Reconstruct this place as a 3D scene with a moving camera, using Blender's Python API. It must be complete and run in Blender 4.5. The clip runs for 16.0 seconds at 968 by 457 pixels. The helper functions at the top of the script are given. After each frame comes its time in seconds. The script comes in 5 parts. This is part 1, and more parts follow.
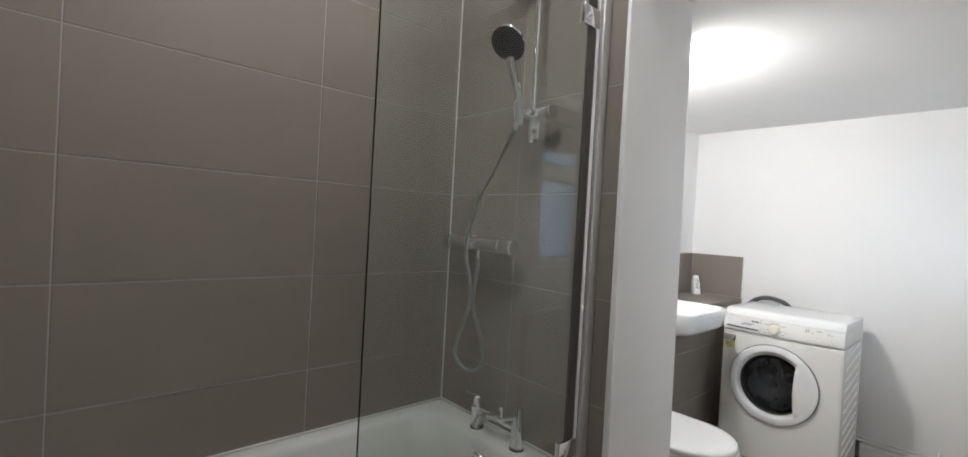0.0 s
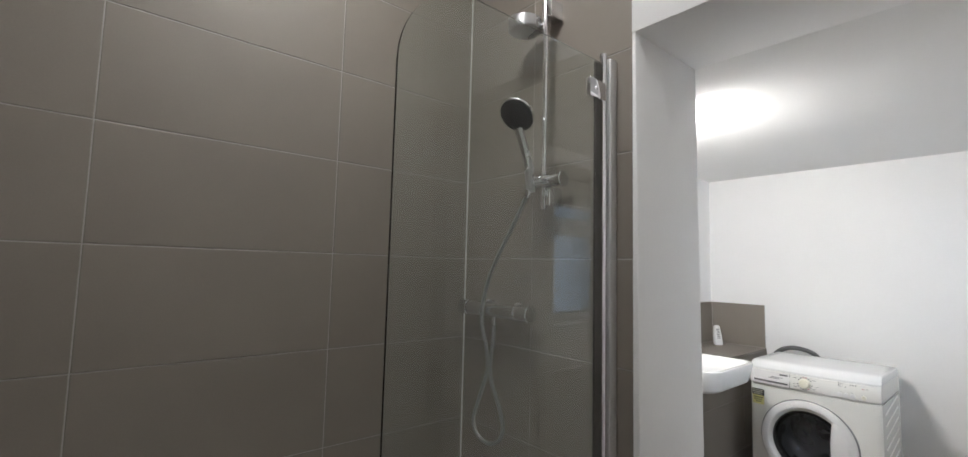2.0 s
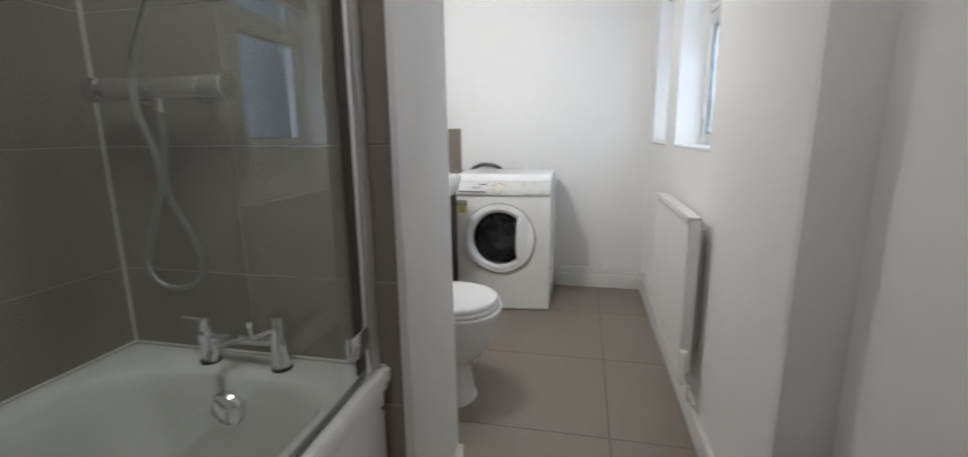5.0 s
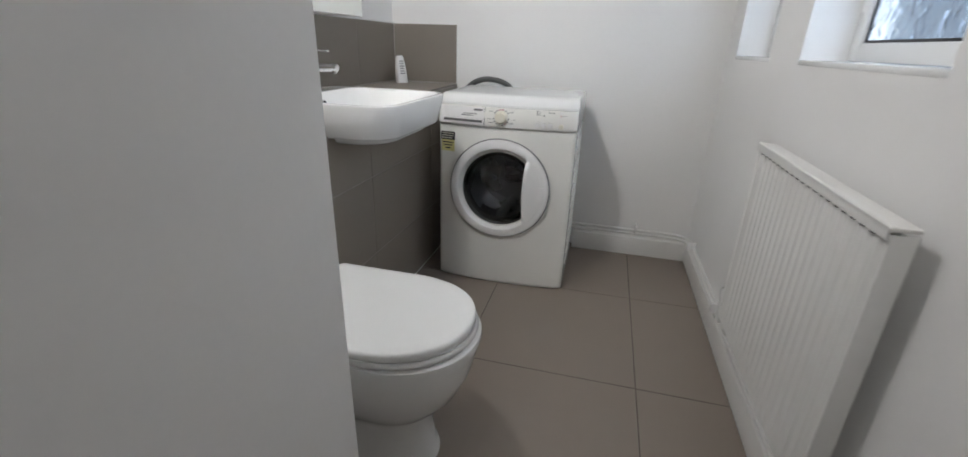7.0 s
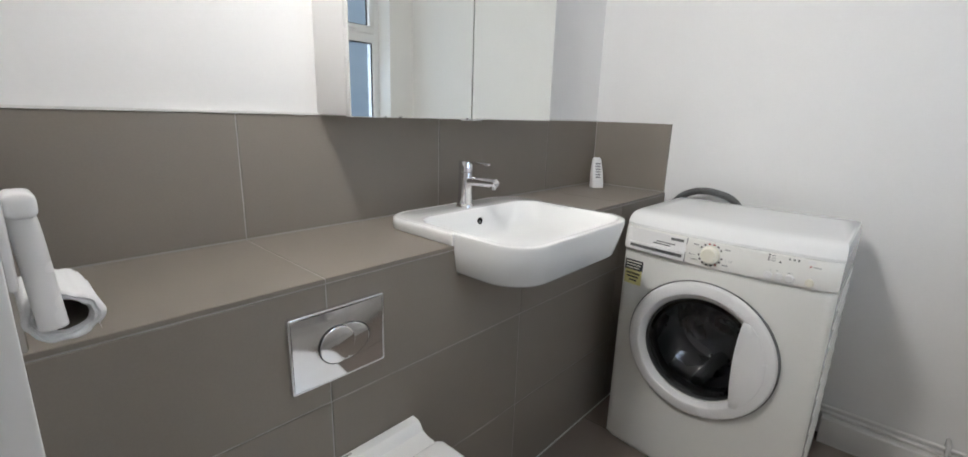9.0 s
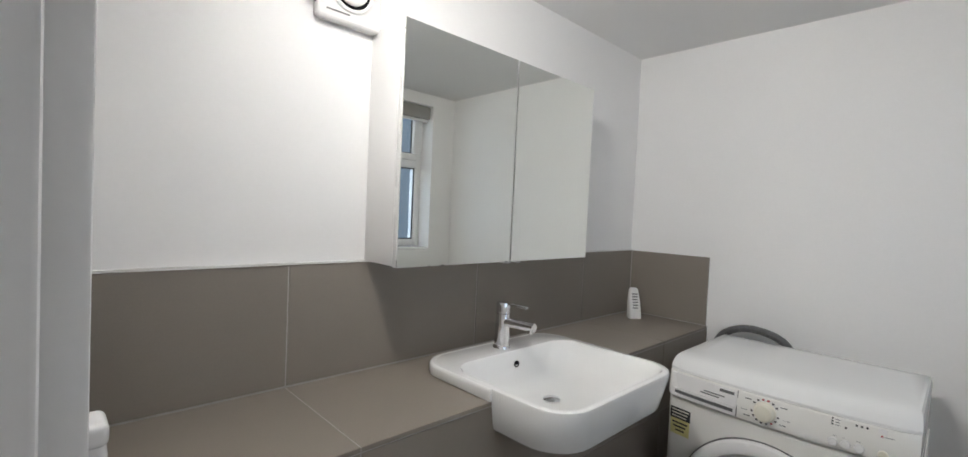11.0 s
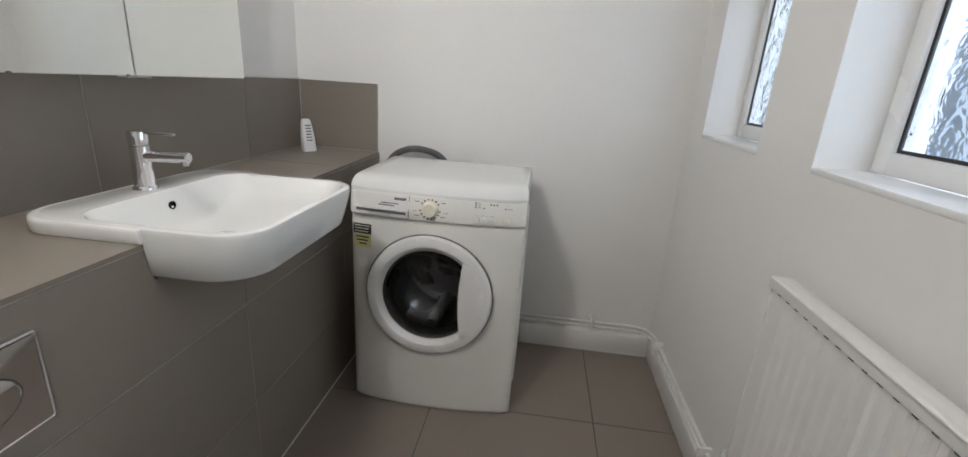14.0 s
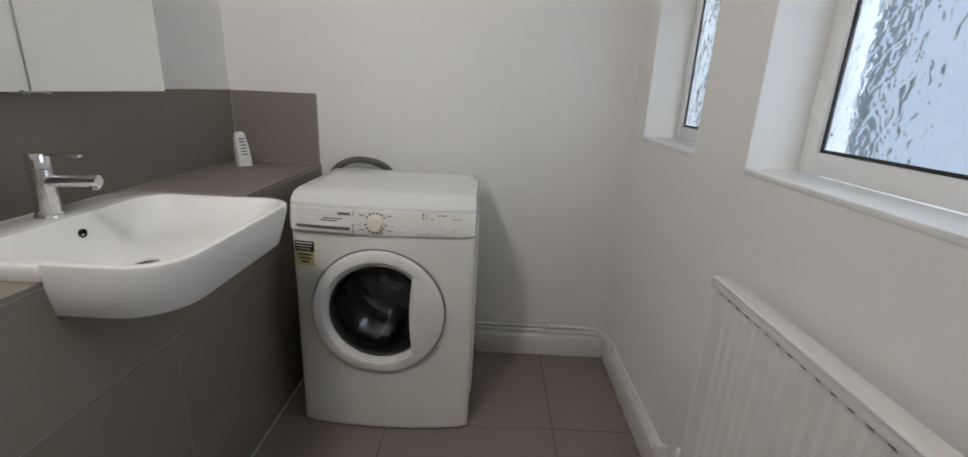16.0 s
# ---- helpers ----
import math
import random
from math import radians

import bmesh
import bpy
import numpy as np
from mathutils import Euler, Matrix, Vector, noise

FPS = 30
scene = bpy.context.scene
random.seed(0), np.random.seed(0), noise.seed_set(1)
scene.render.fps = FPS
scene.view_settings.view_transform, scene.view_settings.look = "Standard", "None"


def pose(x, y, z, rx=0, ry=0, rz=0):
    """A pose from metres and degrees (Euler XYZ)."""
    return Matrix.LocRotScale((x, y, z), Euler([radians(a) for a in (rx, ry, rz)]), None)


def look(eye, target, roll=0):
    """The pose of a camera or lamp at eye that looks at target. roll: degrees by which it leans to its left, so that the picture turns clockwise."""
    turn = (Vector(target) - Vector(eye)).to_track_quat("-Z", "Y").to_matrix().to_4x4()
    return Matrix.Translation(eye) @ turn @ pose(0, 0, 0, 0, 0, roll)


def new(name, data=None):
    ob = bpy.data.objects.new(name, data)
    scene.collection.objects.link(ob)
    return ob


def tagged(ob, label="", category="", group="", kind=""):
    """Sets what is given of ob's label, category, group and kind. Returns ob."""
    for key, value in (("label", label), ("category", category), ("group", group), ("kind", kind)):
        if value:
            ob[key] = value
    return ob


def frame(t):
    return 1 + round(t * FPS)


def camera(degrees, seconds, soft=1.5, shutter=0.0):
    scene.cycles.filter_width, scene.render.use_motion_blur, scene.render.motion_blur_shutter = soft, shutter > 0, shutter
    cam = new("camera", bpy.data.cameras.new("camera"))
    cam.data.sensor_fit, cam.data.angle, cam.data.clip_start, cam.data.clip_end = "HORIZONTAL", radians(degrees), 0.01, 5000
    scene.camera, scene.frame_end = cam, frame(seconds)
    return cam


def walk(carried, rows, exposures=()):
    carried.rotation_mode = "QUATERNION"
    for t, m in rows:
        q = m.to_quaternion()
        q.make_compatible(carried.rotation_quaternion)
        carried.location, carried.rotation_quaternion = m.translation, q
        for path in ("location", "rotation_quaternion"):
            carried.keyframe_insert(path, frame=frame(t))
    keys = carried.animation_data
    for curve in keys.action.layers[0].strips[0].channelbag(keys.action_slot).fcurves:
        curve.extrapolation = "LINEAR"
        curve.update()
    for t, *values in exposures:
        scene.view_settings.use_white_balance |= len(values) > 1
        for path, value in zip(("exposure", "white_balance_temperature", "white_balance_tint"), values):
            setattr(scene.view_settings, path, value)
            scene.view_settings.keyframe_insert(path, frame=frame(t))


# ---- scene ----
cam = camera(92.6, 16.0, shutter=0.3)
PATH = [
    (0, (1.481, -1.143, 1.273), (-0.009, 0.191, 1.248), 3.2),
    (0.5, (1.468, -1.148, 1.33), (-0.007, 0.196, 1.459), 2.3),
    (1, (1.468, -1.15, 1.361), (-0.041, 0.13, 1.653), 2.2),
    (1.5, (1.479, -1.15, 1.369), (-0.017, 0.126, 1.735), 1.5),
    (2, (1.474, -1.154, 1.344), (-0.047, 0.133, 1.512), 1.4),
    (2.5, (1.463, -1.155, 1.348), (-0.056, 0.121, 1.603), 0.7),
    (3, (1.469, -1.155, 1.296), (-0.073, 0.117, 1.366), 1.4),
    (3.5, (1.441, -1.169, 1.143), (-0.156, -0.007, 0.826), 1.9),
    (4, (1.292, -1.073, 1.13), (-0.27, 0.136, 0.809), -1.9),
    (4.5, (1.222, -0.959, 1.11), (0.159, 0.704, 0.785), -0.0),
    (5, (1.159, -0.935, 1.091), (0.747, 0.981, 0.691), -0.6),
    (5.2, (1.152, -0.906, 1.088), (0.919, 1.037, 0.676), 0.5),
    (7.3, (1.05, 0.044, 1.025), (0.485, 1.786, 0.22), 3.0),
    (7.5, (1.039, 0.117, 1.009), (0.265, 1.76, 0.173), 3.3),
    (8, (1.041, 0.257, 1.0), (-0.159, 1.556, 0.066), 5.4),
    (8.5, (1.056, 0.318, 1.031), (-0.223, 1.605, 0.189), 2.2),
    (9, (1.039, 0.381, 1.147), (-0.257, 1.827, 0.668), 1.9),
    (9.5, (1.032, 0.375, 1.162), (-0.267, 1.828, 0.714), 3.5),
    (10, (1.011, 0.365, 1.208), (-0.335, 1.809, 0.884), 2.3),
    (10.2, (1.013, 0.365, 1.24), (-0.382, 1.777, 0.993), 2.1),
    (12.3, (1.015, 0.37, 1.283), (-0.39, 1.792, 1.321), 1.4),
    (12.5, (1.014, 0.376, 1.264), (-0.314, 1.872, 1.26), 1.4),
    (13, (1.031, 0.39, 1.223), (0.127, 2.157, 0.978), 2.0),
    (13.5, (1.006, 0.397, 1.186), (0.567, 2.291, 0.717), 2.7),
    (14, (0.994, 0.397, 1.166), (0.788, 2.293, 0.565), 3.7),
    (14.5, (0.991, 0.399, 1.169), (0.807, 2.295, 0.56), 3.5),
    (15, (0.998, 0.403, 1.17), (0.816, 2.301, 0.565), 2.8),
    (15.5, (1.005, 0.415, 1.17), (0.844, 2.317, 0.574), 2.3),
    (16, (1.01, 0.431, 1.176), (0.996, 2.348, 0.604), 2.7),
]
EXPOSURES = [(0.0, 0.68, 6300, 10), (0.5, 0.38, 6304, 10), (1.5, 0.51, 6312, 10), (2.5, 0.56, 6320, 10), (3.0, 0.56, 6400, 10), (3.5, 1.0, 6500, 10), (4.0, 1.2, 6450, 10), (4.5, 0.65, 6280, 10), (5.0, 0.45, 6240, 10), (7.5, 0.17, 6254, 10), (8.0, 0.55, 6257, 10), (8.5, 0.5, 6260, 10), (9.0, 0.3, 6330, 10), (9.5, 0.1, 6400, 10), (10.2, 0.02, 6400, 10), (12.5, -0.3, 6351, 10), (13.0, -0.2, 6340, 10), (13.5, -0.13, 6393, 10), (14.5, 0.15, 6560, 10), (15.5, 0.06, 6610, 10), (16.0, -0.3, 6630, 10)]
walk(cam, [(t, look(eye, target, roll)) for t, eye, target, roll in PATH], EXPOSURES)
# ---- world, lamps, exposure ----
world = bpy.data.worlds.new("world")
scene.world = world
world.use_nodes = True
_n = world.node_tree.nodes
_sky = _n.new("ShaderNodeTexSky")
_sky.sky_type, _sky.sun_disc = "NISHITA", False
_sky.sun_elevation, _sky.sun_rotation = radians(35), radians(200)
world.node_tree.links.new(_sky.outputs[0], _n["Background"].inputs[0])
_n["Background"].inputs[1].default_value = 0.15
_sky.dust_density, _sky.ozone_density = 5, 0.6
sun = new("sun", bpy.data.lights.new("sun", "SUN"))
sun.data.energy, sun.data.angle, sun.data.color = 5.0, radians(2), (1, 0.97, 0.93)
sun.matrix_world = look((-8, -3, 9), (0, 0, 0))
WC_LAMP, BATH_LAMP = 92.0, 18.0      # emission strength of the two ceiling lamps
PANEL_GLOW = 4.2, 0.95, 0.30           # brightness of three added glow panels beyond the windows: sky, dimmer side, far end


# ---- materials ----
def principled(name):
    m = bpy.data.materials.new(name)
    m.use_nodes = True
    return m, m.node_tree.nodes, m.node_tree.links, m.node_tree.nodes["Principled BSDF"]


def surface(name, colour, rough=0.5, metal=0.0, vary=0.06, scale=6.0, grain=80.0, bump=0.0, dist=0.002, rough_vary=0.08, rand=0.0, spec=0.5, coat=0.0):
    """A painted, ceramic or metal surface with a broad and a fine variation in colour, roughness and relief."""
    m, n, l, b = principled(name)
    co = n.new("ShaderNodeTexCoord")
    broad, fine = n.new("ShaderNodeTexNoise"), n.new("ShaderNodeTexNoise")
    for tex, sc in ((broad, scale), (fine, grain)):
        tex.inputs["Scale"].default_value, tex.inputs["Detail"].default_value = sc, 4
        l.new(co.outputs["Object"], tex.inputs["Vector"])
    mix = n.new("ShaderNodeMix")
    mix.inputs[0].default_value = 0.35
    l.new(broad.outputs[0], mix.inputs[2]), l.new(fine.outputs[0], mix.inputs[3])
    val = mix.outputs[0]
    if rand:
        info, add = n.new("ShaderNodeObjectInfo"), n.new("ShaderNodeMath")
        add.operation = "MULTIPLY_ADD"
        l.new(info.outputs["Random"], add.inputs[0])
        add.inputs[1].default_value = rand
        l.new(val, add.inputs[2])
        val = add.outputs[0]
    ramp = n.new("ShaderNodeMapRange")
    ramp.inputs[1].default_value, ramp.inputs[2].default_value = 0.25, 0.75 + rand
    ramp.inputs[3].default_value, ramp.inputs[4].default_value = 1 - vary, 1 + vary
    l.new(val, ramp.inputs[0])
    tint = n.new("ShaderNodeVectorMath")
    tint.operation = "SCALE"
    tint.inputs[0].default_value = colour
    l.new(ramp.outputs[0], tint.inputs["Scale"])
    l.new(tint.outputs[0], b.inputs["Base Color"])
    rr = n.new("ShaderNodeMapRange")
    rr.inputs[1].default_value, rr.inputs[2].default_value = 0.3, 0.7
    rr.inputs[3].default_value, rr.inputs[4].default_value = max(0.01, rough - rough_vary / 2), rough + rough_vary / 2
    l.new(broad.outputs[0], rr.inputs[0]), l.new(rr.outputs[0], b.inputs["Roughness"])
    b.inputs["Metallic"].default_value, b.inputs["Specular IOR Level"].default_value, b.inputs["Coat Weight"].default_value = metal, spec, coat
    if bump:
        bm = n.new("ShaderNodeBump")
        bm.inputs["Strength"].default_value, bm.inputs["Distance"].default_value = bump, dist
        l.new(mix.outputs[0], bm.inputs["Height"]), l.new(bm.outputs[0], b.inputs["Normal"])
    return m


PAINT = surface("white_wall_paint", (0.85, 0.842, 0.832), 0.55, vary=0.025, scale=2.5, grain=120, bump=0.12, dist=0.0015)
CEIL = surface("ceiling_paint", (0.82, 0.812, 0.80), 0.75, vary=0.025, scale=2, grain=90, bump=0.1, dist=0.001)
TRIM = surface("satin_trim_paint", (0.80, 0.79, 0.77), 0.32, vary=0.03, scale=5, grain=60, bump=0.08, dist=0.001)
TILE = surface("taupe_porcelain_tile", (0.238, 0.208, 0.178), 0.52, vary=0.10, scale=3.0, grain=220, bump=0.035, dist=0.0006, rand=0.15, rough_vary=0.10)
FLOOR_TILE = surface("taupe_floor_tile", (0.238, 0.198, 0.168), 0.42, vary=0.10, scale=3.0, grain=220, bump=0.12, dist=0.0006, rand=0.15, rough_vary=0.12)
GROUT = surface("pale_grout", (0.40, 0.375, 0.345), 0.85, vary=0.12, scale=12, grain=150, bump=0.3, dist=0.001)
FLOOR_GROUT = surface("dark_floor_grout", (0.07, 0.06, 0.05), 0.9, vary=0.2, scale=12, grain=150, bump=0.3, dist=0.001)
CERAMIC = surface("white_glazed_ceramic", (0.80, 0.80, 0.79), 0.07, vary=0.015, scale=4, grain=60, rough_vary=0.04, coat=0.3)
ACRYLIC = surface("white_bath_acrylic", (0.76, 0.76, 0.74), 0.10, vary=0.03, scale=5, grain=60, rough_vary=0.08)
SEAT = surface("white_thermoset_seat", (0.80, 0.80, 0.79), 0.22, vary=0.015, scale=4, grain=50)
CHROME = surface("chrome", (0.82, 0.82, 0.84), 0.06, 1.0, vary=0.03, scale=12, grain=90, rough_vary=0.05)
BRUSHED = surface("satin_aluminium", (0.62, 0.62, 0.63), 0.28, 1.0, vary=0.05, scale=10, grain=160)
HOSE = surface("steel_hose", (0.36, 0.36, 0.355), 0.34, 1.0, vary=0.08, scale=40, grain=300)
ENAMEL = surface("white_appliance_enamel", (0.80, 0.79, 0.75), 0.12, rough_vary=0.02, vary=0.02, scale=3, grain=90, bump=0.04, dist=0.0006)
PLASTIC = surface("white_plastic", (0.80, 0.79, 0.78), 0.27, rough_vary=0.015, vary=0.012, scale=5, grain=60)
GLOSS = surface("glossy_white_plastic", (0.80, 0.80, 0.79), 0.13, rough_vary=0.02, vary=0.012, scale=5, grain=60)
MELAMINE = surface("white_melamine_board", (0.80, 0.79, 0.78), 0.5, rough_vary=0.02, vary=0.012, scale=3, grain=90)
AGED = surface("yellowed_plastic", (0.77, 0.74, 0.63), 0.32, vary=0.05, scale=20, grain=90)
UPVC = surface("white_upvc", (0.82, 0.82, 0.82), 0.24, vary=0.015, scale=5, grain=60)
# Black of rubber parts; also the shade put into button and cabinet gaps.
BLACK_AND_SHADE = surface("black_rubber_and_gap_shade", (0.012, 0.012, 0.014), 0.45, vary=0.2, scale=30, grain=200)
# Near-black that stands for shade inside the fan and the basin overflow.
HOLE_SHADE = surface("hole_shade", (0.012, 0.012, 0.014), 0.22, 0.7, vary=0.2, scale=15, grain=100)
# Grey of hoses and gasket; doubles as the shade in the radiator vents.
GREY_HOSE_AND_SHADE = surface("grey_hose_and_vent_shade", (0.10, 0.10, 0.10), 0.5, vary=0.1, scale=30, grain=120)
BLIND = surface("grey_blind_fabric", (0.32, 0.31, 0.29), 0.85, vary=0.06, scale=20, grain=500, bump=0.2, dist=0.0005)
PAPER = surface("toilet_paper", (0.78, 0.78, 0.78), 0.95, vary=0.06, scale=30, grain=300, bump=0.5, dist=0.002)
CARD = surface("grey_card_tube", (0.10, 0.085, 0.07), 0.9, vary=0.1, scale=30, grain=200)
INK = surface("dark_print", (0.03, 0.03, 0.03), 0.5, vary=0.1)
# Grey of print and small marks; also painted shade in gaps and louvres.
GREYINK_AND_SHADE = surface("grey_print_and_shade", (0.14, 0.14, 0.14), 0.5, vary=0.1)
YELLOW = surface("yellow_sticker", (0.70, 0.65, 0.28), 0.45, vary=0.08, scale=30)
RED = surface("red_print", (0.4, 0.05, 0.05), 0.5, vary=0.1)
SILICONE = surface("white_silicone", (0.72, 0.71, 0.68), 0.4, vary=0.06, scale=20)
OUT_GROUND = surface("outdoor_paving", (0.30, 0.31, 0.32), 0.8, vary=0.2, scale=1.5, grain=30)
OUT_BOUNCE = surface("outdoor_bounce", (0.72, 0.79, 0.86), 0.8, vary=0.15, scale=0.8, grain=20)


def mirror_material():
    m, n, l, b = principled("mirror_silver")
    b.inputs["Base Color"].default_value, b.inputs["Metallic"].default_value, b.inputs["Roughness"].default_value = (0.88, 0.90, 0.87, 1), 1, 0.012
    return m


def glass_material(name, tint, rough=0.0, relief=0.0, scale=30.0, ior=1.48):
    m, n, l, b = principled(name)
    b.inputs["Base Color"].default_value, b.inputs["Roughness"].default_value = (*tint, 1), rough
    b.inputs["Transmission Weight"].default_value, b.inputs["IOR"].default_value = 1, ior
    if relief:
        co, warp, cells, fine, bm = (n.new("ShaderNode" + k) for k in ("TexCoord", "TexNoise", "TexVoronoi", "TexNoise", "Bump"))
        warp.inputs["Scale"].default_value, fine.inputs["Scale"].default_value, cells.inputs["Scale"].default_value = 14, 26, scale
        add = n.new("ShaderNodeVectorMath")
        add.operation = "MULTIPLY_ADD"
        add.inputs[1].default_value = (0.09, 0.09, 0.09)
        l.new(co.outputs["Object"], warp.inputs["Vector"]), l.new(warp.outputs[1], add.inputs[0]), l.new(co.outputs["Object"], add.inputs[2])
        cells.feature = "SMOOTH_F1"
        l.new(add.outputs[0], cells.inputs["Vector"]), l.new(add.outputs[0], fine.inputs["Vector"])
        mx = n.new("ShaderNodeMix")
        mx.inputs[0].default_value = 0.4
        l.new(cells.outputs[0], mx.inputs[2]), l.new(fine.outputs[0], mx.inputs[3])
        bm.inputs["Strength"].default_value, bm.inputs["Distance"].default_value = relief, 0.02
        l.new(mx.outputs[0], bm.inputs["Height"]), l.new(bm.outputs[0], b.inputs["Normal"])
    return m


def lamp_material(name, strength, colour, body=0.9):
    m, n, l, b = principled(name)
    b.inputs["Base Color"].default_value = (body, body, body * 0.98, 1)
    b.inputs["Emission Color"].default_value, b.inputs["Emission Strength"].default_value = (*colour, 1), strength
    return m


MIRROR = mirror_material()
# Emission of the panels added outside; the two dimmer ones glow as well.
SKY_PANEL = lamp_material("sky_panel_glow", PANEL_GLOW[0], (0.78, 0.88, 1.0), 0.02)
DIM_PANEL = lamp_material("dim_panel_glow", PANEL_GLOW[1], (0.70, 0.83, 1.0), 0.02)
FAR_PANEL = lamp_material("far_panel_glow", PANEL_GLOW[2], (0.60, 0.78, 1.0), 0.02)
SCREEN_GLASS = glass_material("shower_glass", (0.90, 0.94, 0.91), ior=1.41)
FROSTED = glass_material("textured_glass", (0.84, 0.92, 1.0), 0.08, 0.42, 20)
DOOR_GLASS = glass_material("dark_door_glass", (0.45, 0.46, 0.48))
SMOKE = surface("grey_translucent_rubber", (0.17, 0.17, 0.165), 0.3, vary=0.05, scale=20)
# Seal colour, darkened to hold the dark reflection beside the post.
SEAL_REFLECTION = surface("dark_seal_and_reflection", (0.075, 0.070, 0.064), 0.22, vary=0.05, scale=20)
CHANNEL = surface("bright_anodised_channel", (0.70, 0.70, 0.70), 0.40, 0.6, vary=0.01, scale=2, grain=40, rough_vary=0.0)
WC_GLOW = lamp_material("wc_lamp_diffuser", WC_LAMP, (1.0, 0.968, 0.922))
BATH_GLOW = lamp_material("bath_lamp_diffuser", BATH_LAMP, (1.0, 0.985, 0.965))


# ---- mesh helpers ----
def finish(bm, name, material, smooth=24):
    bmesh.ops.recalc_face_normals(bm, faces=bm.faces)
    for f in bm.faces:
        f.smooth = True
    for e in bm.edges:
        if len(e.link_faces) != 2 or e.calc_face_angle(0) > radians(smooth):
            e.smooth = False
    me = bpy.data.meshes.new(name)
    bm.to_mesh(me)
    bm.free()
    me.materials.append(material)
    return me


def part(name, bm, material, parent=None, label="", smooth=24):
    ob = new(name, finish(bm, name, material, smooth))
    if parent:
        ob.parent = parent
    return tagged(ob, label)


def thing(name, label, category, at=(0, 0, 0), group="", kind=""):
    ob = new(name)
    ob.empty_display_size = 0.05
    ob.location = at
    return tagged(ob, label, category, group, kind)


def local(parent):
    """Moves the parts of a thing, built in world places, under its origin."""
    inv = Matrix.Translation(-Vector(parent.location))
    for c in parent.children:
        c.data.transform(inv)
        for d in c.children:
            d.data.transform(inv)


def box(x0, x1, y0, y1, z0, z1, r=0.0, seg=2, bm=None):
    bm2 = bmesh.new()
    bmesh.ops.create_cube(bm2, size=1)
    for v in bm2.verts:
        v.co = ((x0 + x1) / 2 + v.co.x * (x1 - x0), (y0 + y1) / 2 + v.co.y * (y1 - y0), (z0 + z1) / 2 + v.co.z * (z1 - z0))
    if r:
        bmesh.ops.bevel(bm2, geom=bm2.edges[:], offset=r, segments=seg, affect="EDGES", profile=0.5, clamp_overlap=True)
    return merge(bm, bm2)


def merge(bm, other):
    if bm is None:
        return other
    me = bpy.data.meshes.new("tmp")
    other.to_mesh(me)
    bm.from_mesh(me)
    other.free()
    bpy.data.meshes.remove(me)
    return bm


def loft(rings, close_first=True, close_last=True, closed=True, bm=None):
    bm = bm or bmesh.new()
    vs = [[bm.verts.new(p) for p in ring] for ring in rings]
    n = len(rings[0])
    for a, b in zip(vs, vs[1:]):
        for i in range(n if closed else n - 1):
            bm.faces.new((a[i], a[(i + 1) % n], b[(i + 1) % n], b[i]))
    if close_first:
        bm.faces.new(vs[0][::-1])
    if close_last:
        bm.faces.new(vs[-1])
    return bm


def rrect(x0, x1, y0, y1, r, z, n=6):
    """A rounded rectangle at height z."""
    pts = []
    for cx, cy, a0 in ((x1 - r, y1 - r, 0), (x0 + r, y1 - r, 90), (x0 + r, y0 + r, 180), (x1 - r, y0 + r, 270)):
        for i in range(n + 1):
            a = radians(a0 + 90 * i / n)
            pts.append((cx + r * math.cos(a), cy + r * math.sin(a), z))
    return pts


def lathe(profile, origin=(0, 0, 0), axis="Z", n=32, bm=None, caps=True):
    """Turns (radius, height) pairs about an axis through origin."""
    rings = []
    for r, h in profile:
        ring = []
        for i in range(n):
            a = 2 * math.pi * i / n
            u, v = max(r, 1e-4) * math.cos(a), max(r, 1e-4) * math.sin(a)
            p = {"Z": (u, v, h), "Y": (u, h, v), "X": (h, u, v)}[axis]
            ring.append((origin[0] + p[0], origin[1] + p[1], origin[2] + p[2]))
        rings.append(ring)
    return loft(rings, caps, caps, bm=bm)


def rod(a, b, r, r2=None, n=16, bm=None, bev=0.0):
    """A round bar from a to b."""
    a, b = Vector(a), Vector(b)
    d = (b - a).normalized()
    u = d.orthogonal().normalized()
    v = d.cross(u)
    r2 = r if r2 is None else r2
    steps = [(a, r), (b, r2)] if not bev else [(a, r - bev), (a + d * bev, r), (b - d * bev, r2), (b, r2 - bev)]
    return loft([[tuple(c + u * q * math.cos(2 * math.pi * i / n) + v * q * math.sin(2 * math.pi * i / n)) for i in range(n)] for c, q in steps], bm=bm)


def spline(points, sub=8):
    pts = [Vector(p) for p in points]
    pts = [2 * pts[0] - pts[1]] + pts + [2 * pts[-1] - pts[-2]]
    out = []
    for i in range(1, len(pts) - 2):
        p0, p1, p2, p3 = pts[i - 1:i + 3]
        for k in range(sub):
            t = k / sub
            out.append(0.5 * (2 * p1 + (p2 - p0) * t + (2 * p0 - 5 * p1 + 4 * p2 - p3) * t * t + (3 * p1 - p0 - 3 * p2 + p3) * t ** 3))
    return out + [pts[-2]]


